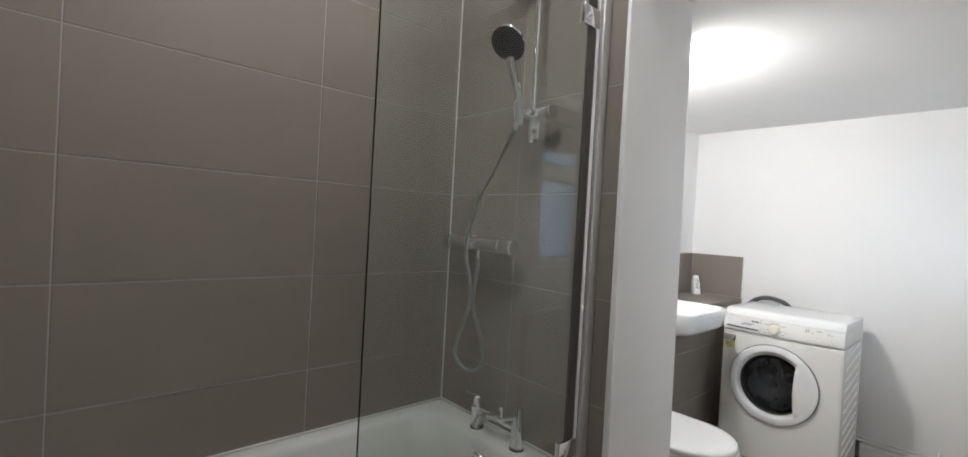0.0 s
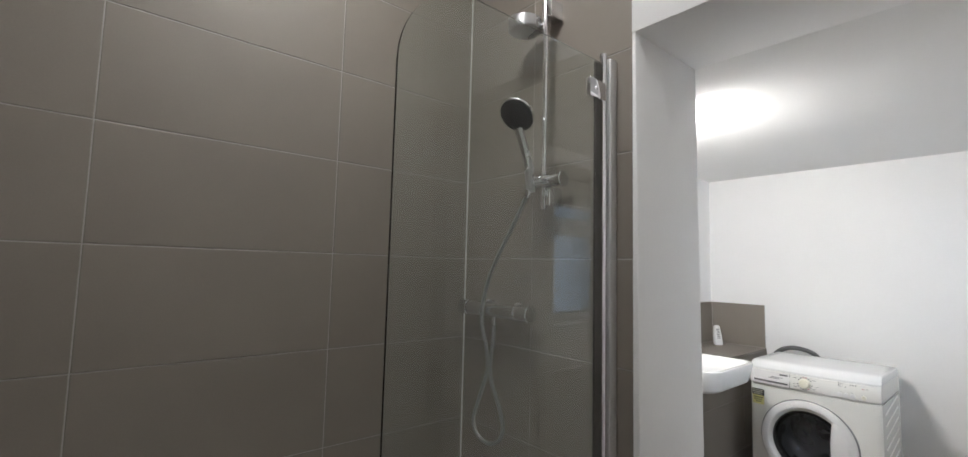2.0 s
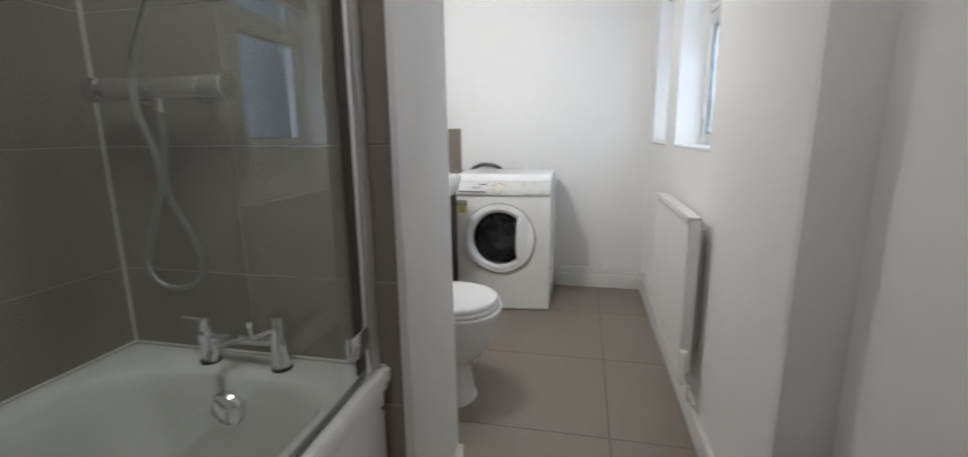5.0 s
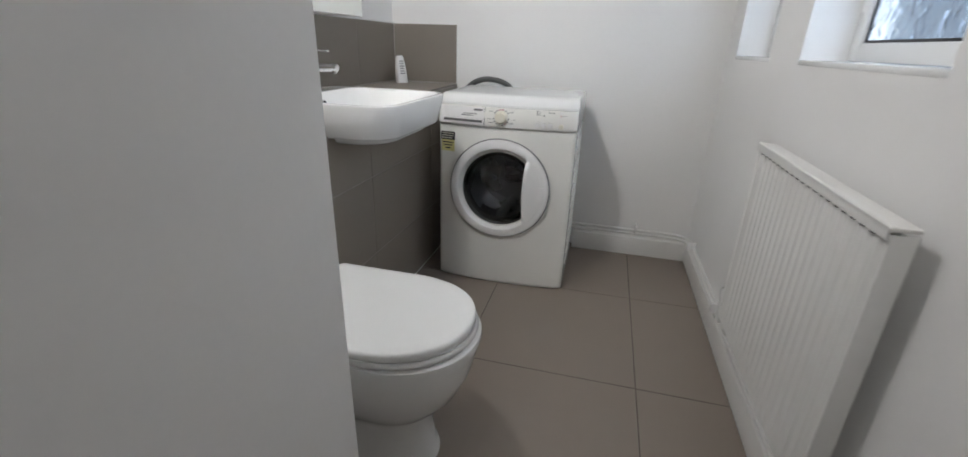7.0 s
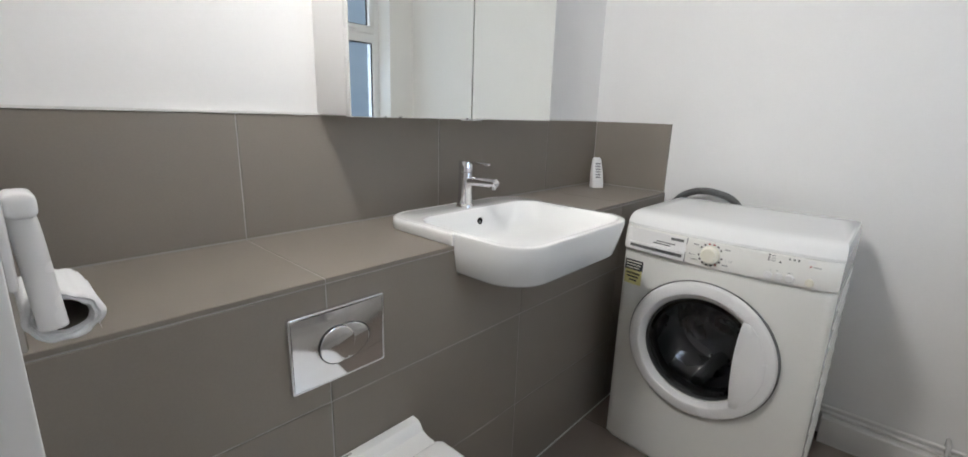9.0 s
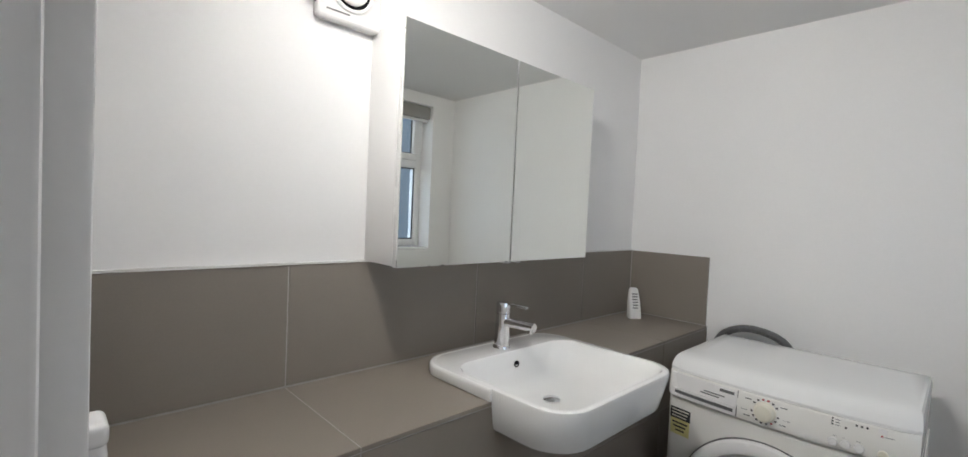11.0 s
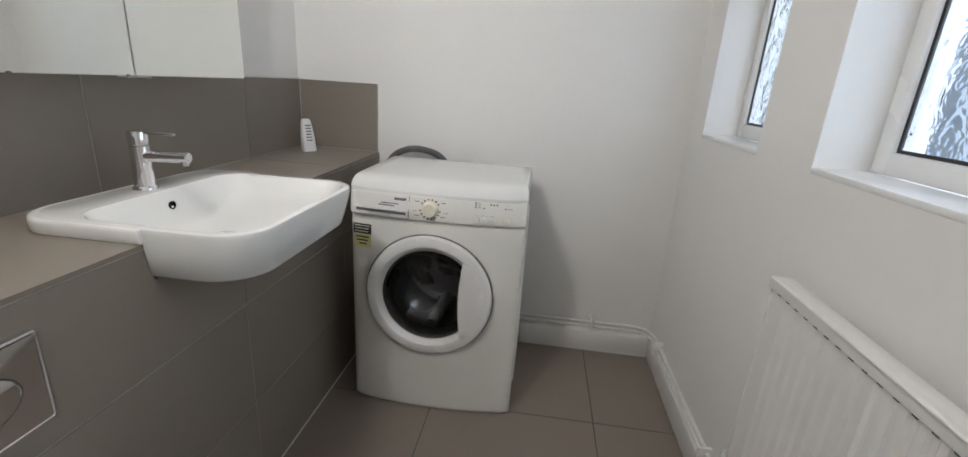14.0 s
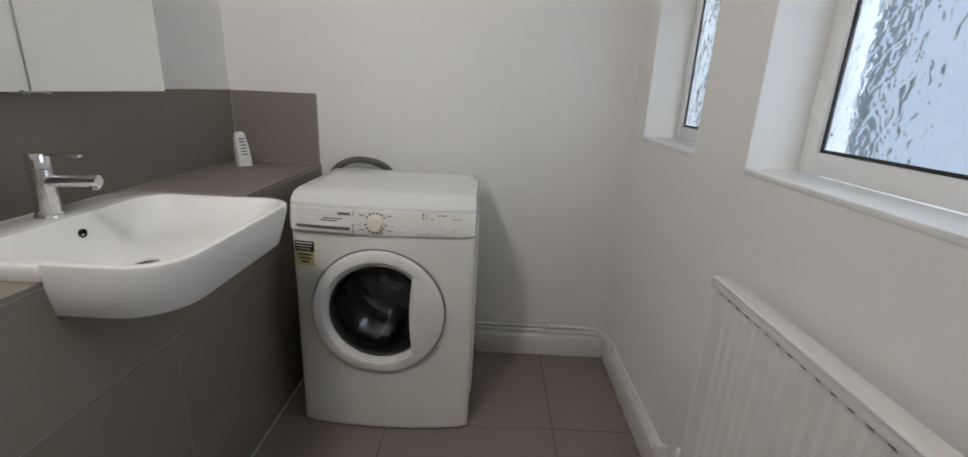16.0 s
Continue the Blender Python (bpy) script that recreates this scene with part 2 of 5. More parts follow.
def tube(points, r, sub=8, n=12, ribs=0.0, bm=None):
    """A round tube swept along a smooth line; ribs: depth of its corrugation."""
    path = spline(points, sub)
    rings, u = [], None
    for i, p in enumerate(path):
        d = (path[min(i + 1, len(path) - 1)] - path[max(i - 1, 0)]).normalized()
        u = (u - d * u.dot(d)).normalized() if u is not None else d.orthogonal().normalized()
        v, q = d.cross(u), r - (ribs if i % 2 else 0)
        rings.append([tuple(p + u * q * math.cos(2 * math.pi * k / n) + v * q * math.sin(2 * math.pi * k / n)) for k in range(n)])
    return loft(rings, bm=bm)


def slab(us, vs, holes, to3, d0, d1):
    """A wall with holes: cells between the cuts us x vs, but for those inside a hole (u0, u1, v0, v1); to3 maps (u, v, depth) to space."""
    bm, cache = bmesh.new(), {}

    def vert(u, v, d):
        k = (round(u, 5), round(v, 5), d)
        if k not in cache:
            cache[k] = bm.verts.new(to3(u, v, d))
        return cache[k]

    solid = lambda i, j: 0 <= i < len(us) - 1 and 0 <= j < len(vs) - 1 and not any(
        h[0] < (us[i] + us[i + 1]) / 2 < h[1] and h[2] < (vs[j] + vs[j + 1]) / 2 < h[3] for h in holes)
    for i in range(len(us) - 1):
        for j in range(len(vs) - 1):
            if not solid(i, j):
                continue
            c = [(us[i], vs[j]), (us[i + 1], vs[j]), (us[i + 1], vs[j + 1]), (us[i], vs[j + 1])]
            bm.faces.new([vert(*p, d0) for p in c])
            bm.faces.new([vert(*p, d1) for p in c[::-1]])
            for (a, b), (di, dj) in zip(((0, 1), (1, 2), (2, 3), (3, 0)), ((0, -1), (1, 0), (0, 1), (-1, 0))):
                if not solid(i + di, j + dj):
                    bm.faces.new([vert(*c[b], d0), vert(*c[a], d0), vert(*c[a], d1), vert(*c[b], d1)])
    return bm


def structure(name, bm, material, label, category):
    return tagged(part(name, bm, material, None, "", 24), label, category, kind="structure")


_tiles = {}


def tiles(parent, origin, u, v, ucuts, vcuts, material, name="tile", t=0.009, gap=0.003, skip=()):
    """Single tiles between the cuts, faces in the plane through origin spanned by u and v, each with its own worn edge."""
    u, v, origin = Vector(u), Vector(v), Vector(origin)
    nrm = u.cross(v)
    for i in range(len(ucuts) - 1):
        for j in range(len(vcuts) - 1):
            if (i, j) in skip:
                continue
            w, h = ucuts[i + 1] - ucuts[i] - gap, vcuts[j + 1] - vcuts[j] - gap
            key = (round(w, 4), round(h, 4), t, material.name)
            if key not in _tiles:
                bm, c = bmesh.new(), 0.0012
                rings = []
                for s, z in ((0, -t), (0, -c), (c * 0.4, -c * 0.35), (c * 1.2, 0)):
                    rings.append([(-w / 2 + s, -h / 2 + s, z), (w / 2 - s, -h / 2 + s, z), (w / 2 - s, h / 2 - s, z), (-w / 2 + s, h / 2 - s, z)])
                loft(rings, False, True, bm=bm)
                _tiles[key] = finish(bm, name, material, 2)
            ob = new(name, _tiles[key])
            c = origin + u * ((ucuts[i] + ucuts[i + 1]) / 2) + v * ((vcuts[j] + vcuts[j + 1]) / 2)
            m = Matrix((u, v, nrm)).transposed().to_4x4()
            m.translation = c + nrm * random.uniform(-0.0002, 0.0002)
            ob.parent = parent
            ob.matrix_local = m


def cut_tile(parent, outline, n, material, t=0.009):
    """A single tile cut to an outline of space points, its face towards n."""
    bm, n = bmesh.new(), Vector(n)
    loft([[tuple(Vector(p) - n * t) for p in outline], outline], False, True, bm=bm)
    return part("tile", bm, material, parent, smooth=2)


# ---- plan ----
NIB, REVEAL, REAR = 0.772, 0.366, 0.383          # end of the tap wall; its thickness
RIGHT, END, LEFT = 1.588, 2.414, -0.088
SOFFIT, HIGH = 2.032, 2.75
LEDGE_X, LEDGE_Z, SPLASH_Z = 0.281, 0.841, 1.133
BACK, BATH_RIGHT = -1.745, 1.705
ROWS = [0.456 + 0.3072 * k for k in range(0, 9)]
W1, W2 = (0.835, 1.489), (1.767, 2.235)
SILL_Z, WIN_TOP, PANE_X = 1.023, 1.962, 1.716

# floor
floor = structure("floor", box(-0.2, 1.95, BACK - 0.1, END + 0.1, -0.12, -0.0015), FLOOR_GROUT, "taupe tiled floor with dark joints", "floor")
ceiling_wc = structure("ceiling_low", box(LEFT - 0.1, RIGHT + 0.25, REVEAL + 0.001, END + 0.1, SOFFIT + 0.003, SOFFIT + 0.15), CEIL, "plain white painted low ceiling", "ceiling")
ceiling_bath = structure("ceiling_high", box(-0.1, BATH_RIGHT + 0.1, BACK - 0.1, 0, HIGH, HIGH + 0.1), CEIL, "plain white painted bathroom ceiling", "ceiling")
wall_bath = structure("wall_bath_side", box(-0.12, -0.0015, BACK, 0.0, 0, HIGH), GROUT, "taupe tiled wall along the bath", "wall")
wall_tap = structure("wall_tap_end", box(-0.12, NIB - 0.014, 0.0015, REVEAL - 0.008, 0, HIGH), GROUT, "thick tiled partition at the tap end of the bath", "wall")
wall_back = structure("wall_back", box(-0.12, BATH_RIGHT + 0.1, BACK - 0.1, BACK - 0.0015, 0, HIGH), GROUT, "plain taupe tiled back wall", "wall")
wall_bath_right = structure("wall_bath_right", box(BATH_RIGHT, BATH_RIGHT + 0.12, BACK, 0.10, 0, HIGH), PAINT, "plain white painted bathroom wall", "wall")
def leaning(bm):
    """The plastered end is not quite plumb: it comes forward towards the floor."""
    for v in bm.verts:
        if v.co.x > NIB - 0.007:
            v.co.x += 0.018 * (1 - v.co.z / SOFFIT) - 0.003
    return bm


nib = structure("wall_nib", leaning(box(NIB - 0.014, NIB, -0.004, REVEAL, 0, SOFFIT, 0.003)), PAINT, "white plastered end of the thick partition", "wall")
wall_partition_rear = structure("wall_partition_rear", box(LEFT - 0.02, 0.742, REVEAL - 0.004, REAR, 0, SOFFIT, 0.002), PAINT, "white painted rear of the partition", "wall")
lintel = structure("lintel", box(NIB - 0.014, BATH_RIGHT, -0.006, REVEAL, SOFFIT, HIGH, 0.003), PAINT, "white plastered lintel over the opening", "wall")
jamb = structure("wall_jamb", box(RIGHT + 0.0005, BATH_RIGHT, 0.085, 0.10, 0, SOFFIT, 0.003), PAINT, "white plastered jamb of the opening", "wall")
wall_left = structure("wall_left", box(LEFT - 0.1, LEFT, REAR, END + 0.1, 0, SOFFIT + 0.003), PAINT, "white painted wall over the tiled ledge", "wall")
wall_end = structure("wall_end", box(LEFT, RIGHT + 0.3, END, END + 0.1, 0, SOFFIT + 0.003), PAINT, "white painted end wall", "wall")
wall_window = structure("wall_window", slab([0.10, W1[0], W1[1], W2[0], W2[1], END], [0, SILL_Z, WIN_TOP, SOFFIT + 0.003],
    [(*W1, SILL_Z, WIN_TOP), (*W2, SILL_Z, WIN_TOP)], lambda u, v, d: (RIGHT + d, u, v), 0, 0.195), PAINT, "white painted wall with two deep window recesses", "wall")

# boxed ledge with backsplash
def ledge_body():
    """The boxing, with a recess open to the front in which the basin sits."""
    bm = box(LEFT, LEDGE_X - 0.0015, REAR, END, 0, 0.764)
    return merge(bm, slab([REAR, 1.136, 1.632, END], [LEFT, 0.035, LEDGE_X - 0.0015], [(1.136, 1.632, 0.035, 1)], lambda u, v, d: (v, u, d), 0.7645, LEDGE_Z - 0.0012))


ledge = structure("tiled_ledge", ledge_body(), GROUT, "taupe tiled boxing with a ledge", "ledge")
splash = structure("backsplash", box(LEFT, -0.0795, REAR, END, LEDGE_Z, SPLASH_Z - 0.002), GROUT, "taupe tiled backsplash over the ledge", "backsplash")
splash_end = structure("backsplash_return", box(-0.0795, LEDGE_X - 0.006, END - 0.0085, END, LEDGE_Z, SPLASH_Z - 0.002), GROUT, "short taupe tiled backsplash return", "backsplash")
splash_near = structure("backsplash_near_return", box(-0.0795, LEDGE_X - 0.006, REAR, REAR + 0.0085, LEDGE_Z, SPLASH_Z - 0.002), GROUT, "narrow taupe tiled backsplash return on the partition", "backsplash")
structure("silicone_line", box(-0.078, -0.0755, REAR, END - 0.01, LEDGE_Z, LEDGE_Z + 0.0022), GROUT, "pale sealant line along the ledge", "sealant")
structure("ledge_foot_sealant", box(LEDGE_X, LEDGE_X + 0.004, REAR, END, 0.0002, 0.0045, 0.0012), SILICONE, "pale sealant line at the foot of the boxing", "sealant")
structure("backsplash_trim", box(-0.088, -0.0755, REAR, END - 0.002, SPLASH_Z - 0.001, SPLASH_Z + 0.004), SILICONE, "white sealant line over the backsplash", "sealant")
# ---- windows ----
def window(name, y0, y1, blind_bottom, label):
    z0, z1, fx = SILL_Z + 0.012, WIN_TOP, PANE_X - 0.012
    w = thing(name, label, "window", (fx, (y0 + y1) / 2, z0), kind="structure")
    f, x1 = 0.046, fx + 0.065
    part("window_sill", box(RIGHT - 0.002, fx, y0 + 0.0005, y1 - 0.0005, SILL_Z - 0.004, SILL_Z + 0.011, 0.004), UPVC, w, "white sill board")
    frame_bm = box(fx, x1, y0, y0 + f, z0, z1, 0.004)
    box(fx, x1, y1 - f, y1, z0, z1, 0.004, bm=frame_bm)
    box(fx + 0.001, x1, y0 + f - 0.004, y1 - f + 0.004, z0, z0 + f, 0.004, bm=frame_bm)
    box(fx + 0.001, x1, y0 + f - 0.004, y1 - f + 0.004, z1 - f, z1, 0.004, bm=frame_bm)
    part("window_frame", frame_bm, UPVC, w)
    part("transom", box(fx - 0.004, x1, y0 + f - 0.002, y1 - f + 0.002, 1.556, 1.612, 0.005), UPVC, w)
    sash = box(fx - 0.014, fx + 0.02, y0 + f - 0.006, y1 - f + 0.006, 1.608, 1.652, 0.006)
    box(fx - 0.014, fx + 0.02, y0 + f - 0.006, y0 + f + 0.03, 1.652, z1 - f, 0.006, bm=sash)
    box(fx - 0.014, fx + 0.02, y1 - f - 0.03, y1 - f + 0.006, 1.652, z1 - f, 0.006, bm=sash)
    s = part("top_sash", sash, UPVC, w)
    yc = (y0 + y1) / 2
    h = rod((fx - 0.03, yc - 0.05, 1.628), (fx - 0.03, yc + 0.05, 1.622), 0.006, 0.004, bev=0.002)
    rod((fx - 0.014, yc + 0.045, 1.624), (fx - 0.03, yc + 0.045, 1.624), 0.007, bm=h)
    part("handle", h, UPVC, s)
    for nm, a, b, c, d in (("pane", y0 + f, y1 - f, z0 + f, 1.556), ("top_pane", y0 + f + 0.03, y1 - f - 0.03, 1.652, z1 - f)):
        g = box(PANE_X - 0.002, PANE_X + 0.006, a, a + 0.008, c, d)
        box(PANE_X - 0.002, PANE_X + 0.006, b - 0.008, b, c, d, bm=g)
        box(PANE_X - 0.0015, PANE_X + 0.006, a + 0.008, b - 0.008, c, c + 0.007, bm=g)
        box(PANE_X - 0.0015, PANE_X + 0.006, a + 0.008, b - 0.008, d - 0.007, d, bm=g)
        part("gasket", g, BLACK_AND_SHADE, w, "black rubber gasket")
        p = part(nm, box(PANE_X, PANE_X + 0.006, a, b, c, d), FROSTED, w, "obscured textured glass")
        p.visible_shadow = False
    local(w)
    bl = thing("roller_blind", "grey fabric roller blind rolled up in the window recess", "blind", (RIGHT + 0.05, yc, WIN_TOP), "window blinds")
    part("cassette", box(RIGHT + 0.02, RIGHT + 0.085, y0 + 0.004, y1 - 0.004, WIN_TOP - 0.085, WIN_TOP - 0.001, 0.012), BLIND, bl)
    if blind_bottom < WIN_TOP - 0.1:
        part("fabric", box(RIGHT + 0.05, RIGHT + 0.0515, y0 + 0.015, y1 - 0.015, blind_bottom, WIN_TOP - 0.08), BLIND, bl)
    part("bottom_bar", box(RIGHT + 0.043, RIGHT + 0.058, y0 + 0.013, y1 - 0.013, blind_bottom - 0.012, blind_bottom + 0.008, 0.003), UPVC, bl, "white bottom bar")
    local(bl)


window("window_1", *W1, 1.722, "white plastic window with textured glass and top light")
window("window_2", *W2, 1.872, "narrow white plastic window with textured glass")
structure("ground", box(-40, 40, -40, 40, -0.6, -0.5), OUT_GROUND, "grey paving outdoors", "ground")
# Unseen pale slab, added to throw sunlight back at the panes.
structure("backdrop_bounce", box(4.6, 4.8, -8, 4.0, -0.5, 3.0), OUT_BOUNCE, "unseen pale slab added outdoors to bounce light at the windows", "backdrop")
# Glowing panels added outdoors supply the daylight and its fall-off along y.
structure("sky_glow_panel", box(2.60, 2.62, -2.2, 1.58, 0.9, 3.2), SKY_PANEL, "pale glowing panel added as the sky's light beyond the windows", "backdrop")
structure("dim_glow_panel", box(2.605, 2.625, 1.582, 2.45, 0.5, 3.2), DIM_PANEL, "dim bluish glowing panel added beyond the windows", "backdrop")
structure("far_glow_panel", box(2.61, 2.63, 2.452, 7.0, 0.3, 3.2), FAR_PANEL, "faint bluish glowing panel added beyond the windows", "backdrop")


# ---- ceiling lamps ----
def ceiling_lamp(x, y, z, r, glow, label):
    t = thing("ceiling_lamp", label, "lamp", (x, y, z))
    part("base", lathe([(r - 0.02, z), (r - 0.02, z - 0.012), (r - 0.03, z - 0.013)], (x, y, 0)), PLASTIC, t)
    part("diffuser", lathe([(r - 0.03, z - 0.012), (r - 0.004, z - 0.014), (r, z - 0.03), (r - 0.006, z - 0.065), (r * 0.7, z - 0.082), (r * 0.3, z - 0.088), (0, z - 0.089)], (x, y, 0)), glow, t, "lit opal diffuser")
    local(t)


def spot_lamp(x, y, z, r, aim, label):
    """A spot fitting under the ceiling: its opal bulb looks out of an open housing along aim."""
    t = thing("spot_lamp", label, "lamp", (x, y, z))
    part("ceiling_plate", lathe([(0.045, z), (0.045, z - 0.010), (0.034, z - 0.016), (0.008, z - 0.018), (0.008, z - 0.06)], (x, y, 0), n=28), PLASTIC, t)
    c = Vector((x, y, z - 0.115))
    turn = Matrix.Translation(c) @ Vector(aim).to_track_quat("Z", "Y").to_matrix().to_4x4()
    housing = lathe([(0.012, -0.085), (0.030, -0.080), (r + 0.003, -0.055), (r + 0.004, 0.0), (r + 0.001, 0.0), (r + 0.0005, -0.012)], n=36)
    housing.transform(turn)
    part("housing", housing, PLASTIC, t, "white spot housing")
    bulb = lathe([(r, -0.006)] + [(max(0.001, r * math.cos(radians(a))), 0.45 * r * math.sin(radians(a))) for a in range(0, 91, 10)], n=36)
    bulb.transform(turn)
    part("bulb", bulb, WC_GLOW, t, "lit opal bulb")
    local(t)


spot_lamp(0.455, 0.68, SOFFIT + 0.003, 0.100, (0.16, 0.93, -0.33), "white spot lamp lit on the low ceiling")
ceiling_lamp(0.72, -0.75, HIGH, 0.19, BATH_GLOW, "round white flush lamp lit on the bathroom ceiling")


# ---- skirting and pipes ----
def skirting(name, x0, x1, y0, y1, h, label):
    return structure(name, box(x0, x1, y0, y1, 0.0005, h, 0.006, 3), TRIM, label, "skirting board")


skirting("baseboard_end", 0.98, RIGHT - 0.016, 2.352, END, 0.098, "white painted skirting boxing along the end wall")
skirting("baseboard_window", RIGHT - 0.016, RIGHT, 0.10, END, 0.10, "white painted skirting along the window wall")
structure("skirting_sealant", box(0.98, RIGHT - 0.0165, 2.3485, 2.352, 0.0002, 0.004, 0.001), SILICONE, "pale sealant line at the foot of the skirting", "sealant")
skirting("baseboard_nib", NIB - 0.01, NIB + 0.028, -0.012, REVEAL + 0.010, 0.09, "white painted skirting round the partition end")
for k, (z, o) in enumerate(((0.133, 0.0), (0.113, 0.004))):
    pts = [(0.95, 2.380 - o, z), (1.2, 2.380 - o, z), (1.44, 2.380 - o, z), (1.525, 2.372 - o, z), (1.566 - o * 0.3, 2.32 - o, z + 0.004), (1.577 - o, 2.22, z + 0.010), (1.577 - o, 1.9, z + 0.013), (1.577 - o, 1.45, z + 0.018)]
    if k == 0:
        pts += [(1.565, 1.41, z + 0.024), (1.548, 1.392, z + 0.05), (1.545, 1.388, z + 0.09)]
    else:
        pts += [(1.577 - o, 0.74, z + 0.018), (1.56, 0.70, z + 0.025), (1.545, 0.672, z + 0.06), (1.545, 0.668, z + 0.1)]
    pipe = thing("heating_pipe", "white painted copper heating pipe above the skirting", "pipe", pts[0], "heating pipes")
    part("run", tube(pts, 0.0068, 8, 10), TRIM, pipe)
    local(pipe)
for x, y, ax in ((1.312, 2.380, 0), (1.562, 2.20, 1), (1.562, 1.60, 1)):
    c = thing("pipe_clip", "small white plastic double pipe clip", "clip", (x, y, 0.135), "pipe clips")
    if ax == 0:
        part("clip", box(x - 0.006, x + 0.006, y - 0.022, END, 0.114, 0.158, 0.004), PLASTIC, c)
    else:
        part("clip", box(x - 0.014, RIGHT, y - 0.006, y + 0.006, 0.128, 0.170, 0.004), PLASTIC, c)
    local(c)


# ---- radiator ----
def radiator(y0, y1, z0, z1, xf, xb):
    t = thing("radiator", "white steel panel radiator under the window", "radiator", (xb, (y0 + y1) / 2, z0))
    pitch, n = 0.0333, int((y1 - y0 - 0.03) / 0.0333)
    ys = []
    for k in range(n):
        a = y0 + 0.015 + k * pitch
        ys += [(a, 0.0), (a + 0.006, 0.0045), (a + pitch * 0.55, 0.0045), (a + pitch * 0.55 + 0.006, 0.0)]
    ys += [(y0 + 0.015 + n * pitch, 0.0), (y1, 0.0)]
    ys = [(y0, 0.0)] + ys
    prof = lambda z, amp: [(xf + 0.0045 - d * amp, y, z) for y, d in ys]
    bm = loft([prof(z0, 0.2), prof(z0 + 0.02, 0.35), prof(z0 + 0.035, 1), prof(z1 - 0.09, 1), prof(z1 - 0.034, 1), prof(z1 - 0.016, 0.9)], False, False, closed=False)
    back = [(x + 0.012, y, z) for x, y, z in prof(z0, 0)], [(x + 0.012, y, z) for x, y, z in prof(z1 - 0.016, 0)]
    loft(list(back), False, False, closed=False, bm=bm)
    part("panel", bm, TRIM, t)
    part("back_panel", box(xb - 0.014, xb - 0.004, y0, y1, z0, z1 - 0.02, 0.003), TRIM, t)
    top = box(xf - 0.0055, xf - 0.0015, y0 - 0.004, y1 + 0.004, z1 - 0.0235, z1 - 0.004, 0.0012)
    box(xf - 0.0055, xf + 0.010, y0 - 0.004, y1 + 0.004, z1 - 0.012, z1, 0.005, 3, bm=top)
    box(xf + 0.008, xb - 0.002, y0 - 0.003, y1 + 0.003, z1 - 0.010, z1 - 0.002, 0.002, bm=top)
    part("top_grille", top, TRIM, t)
    # Dark pegs paint the shade of the vent openings; nothing is cut.
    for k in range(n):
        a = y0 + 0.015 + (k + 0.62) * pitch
        part("vent_shade", box(xf - 0.0035, xf + 0.003, a, a + 0.011, z1 - 0.0275, z1 - 0.0238, 0.001, 1), GREY_HOSE_AND_SHADE, t)
    for y in (y0 - 0.004, y1 - 0.001):
        part("side_cover", box(xf + 0.001, xb - 0.003, y, y + 0.005, z0 + 0.01, z1 - 0.014, 0.002), TRIM, t)
    for y in (y0 + 0.1, y1 - 0.1):
        part("bracket", box(xb - 0.005, RIGHT, y - 0.015, y + 0.015, z0 + 0.05, z1 - 0.06), TRIM, t)
    for y in (y0 - 0.014, y1 + 0.014):
        v = rod((xb - 0.03, y, z0 + 0.06), (xb - 0.03, y, z0 - 0.03), 0.011, bev=0.002)
        rod((xb - 0.03, y, z0 + 0.045), (xb - 0.03, y + (0.02 if y < y0 else -0.02), z0 + 0.045), 0.009, bm=v)
        valve = part("valve", v, PLASTIC, t, "white capped radiator valve")
        part("cap", lathe([(0.015, z0 + 0.062), (0.016, z0 + 0.085), (0.013, z0 + 0.094), (0, z0 + 0.095)], (xb - 0.03, y, 0), n=20), PLASTIC, valve)
    local(t)


radiator(0.69, 1.372, 0.245, 0.815, 1.510, 1.552)


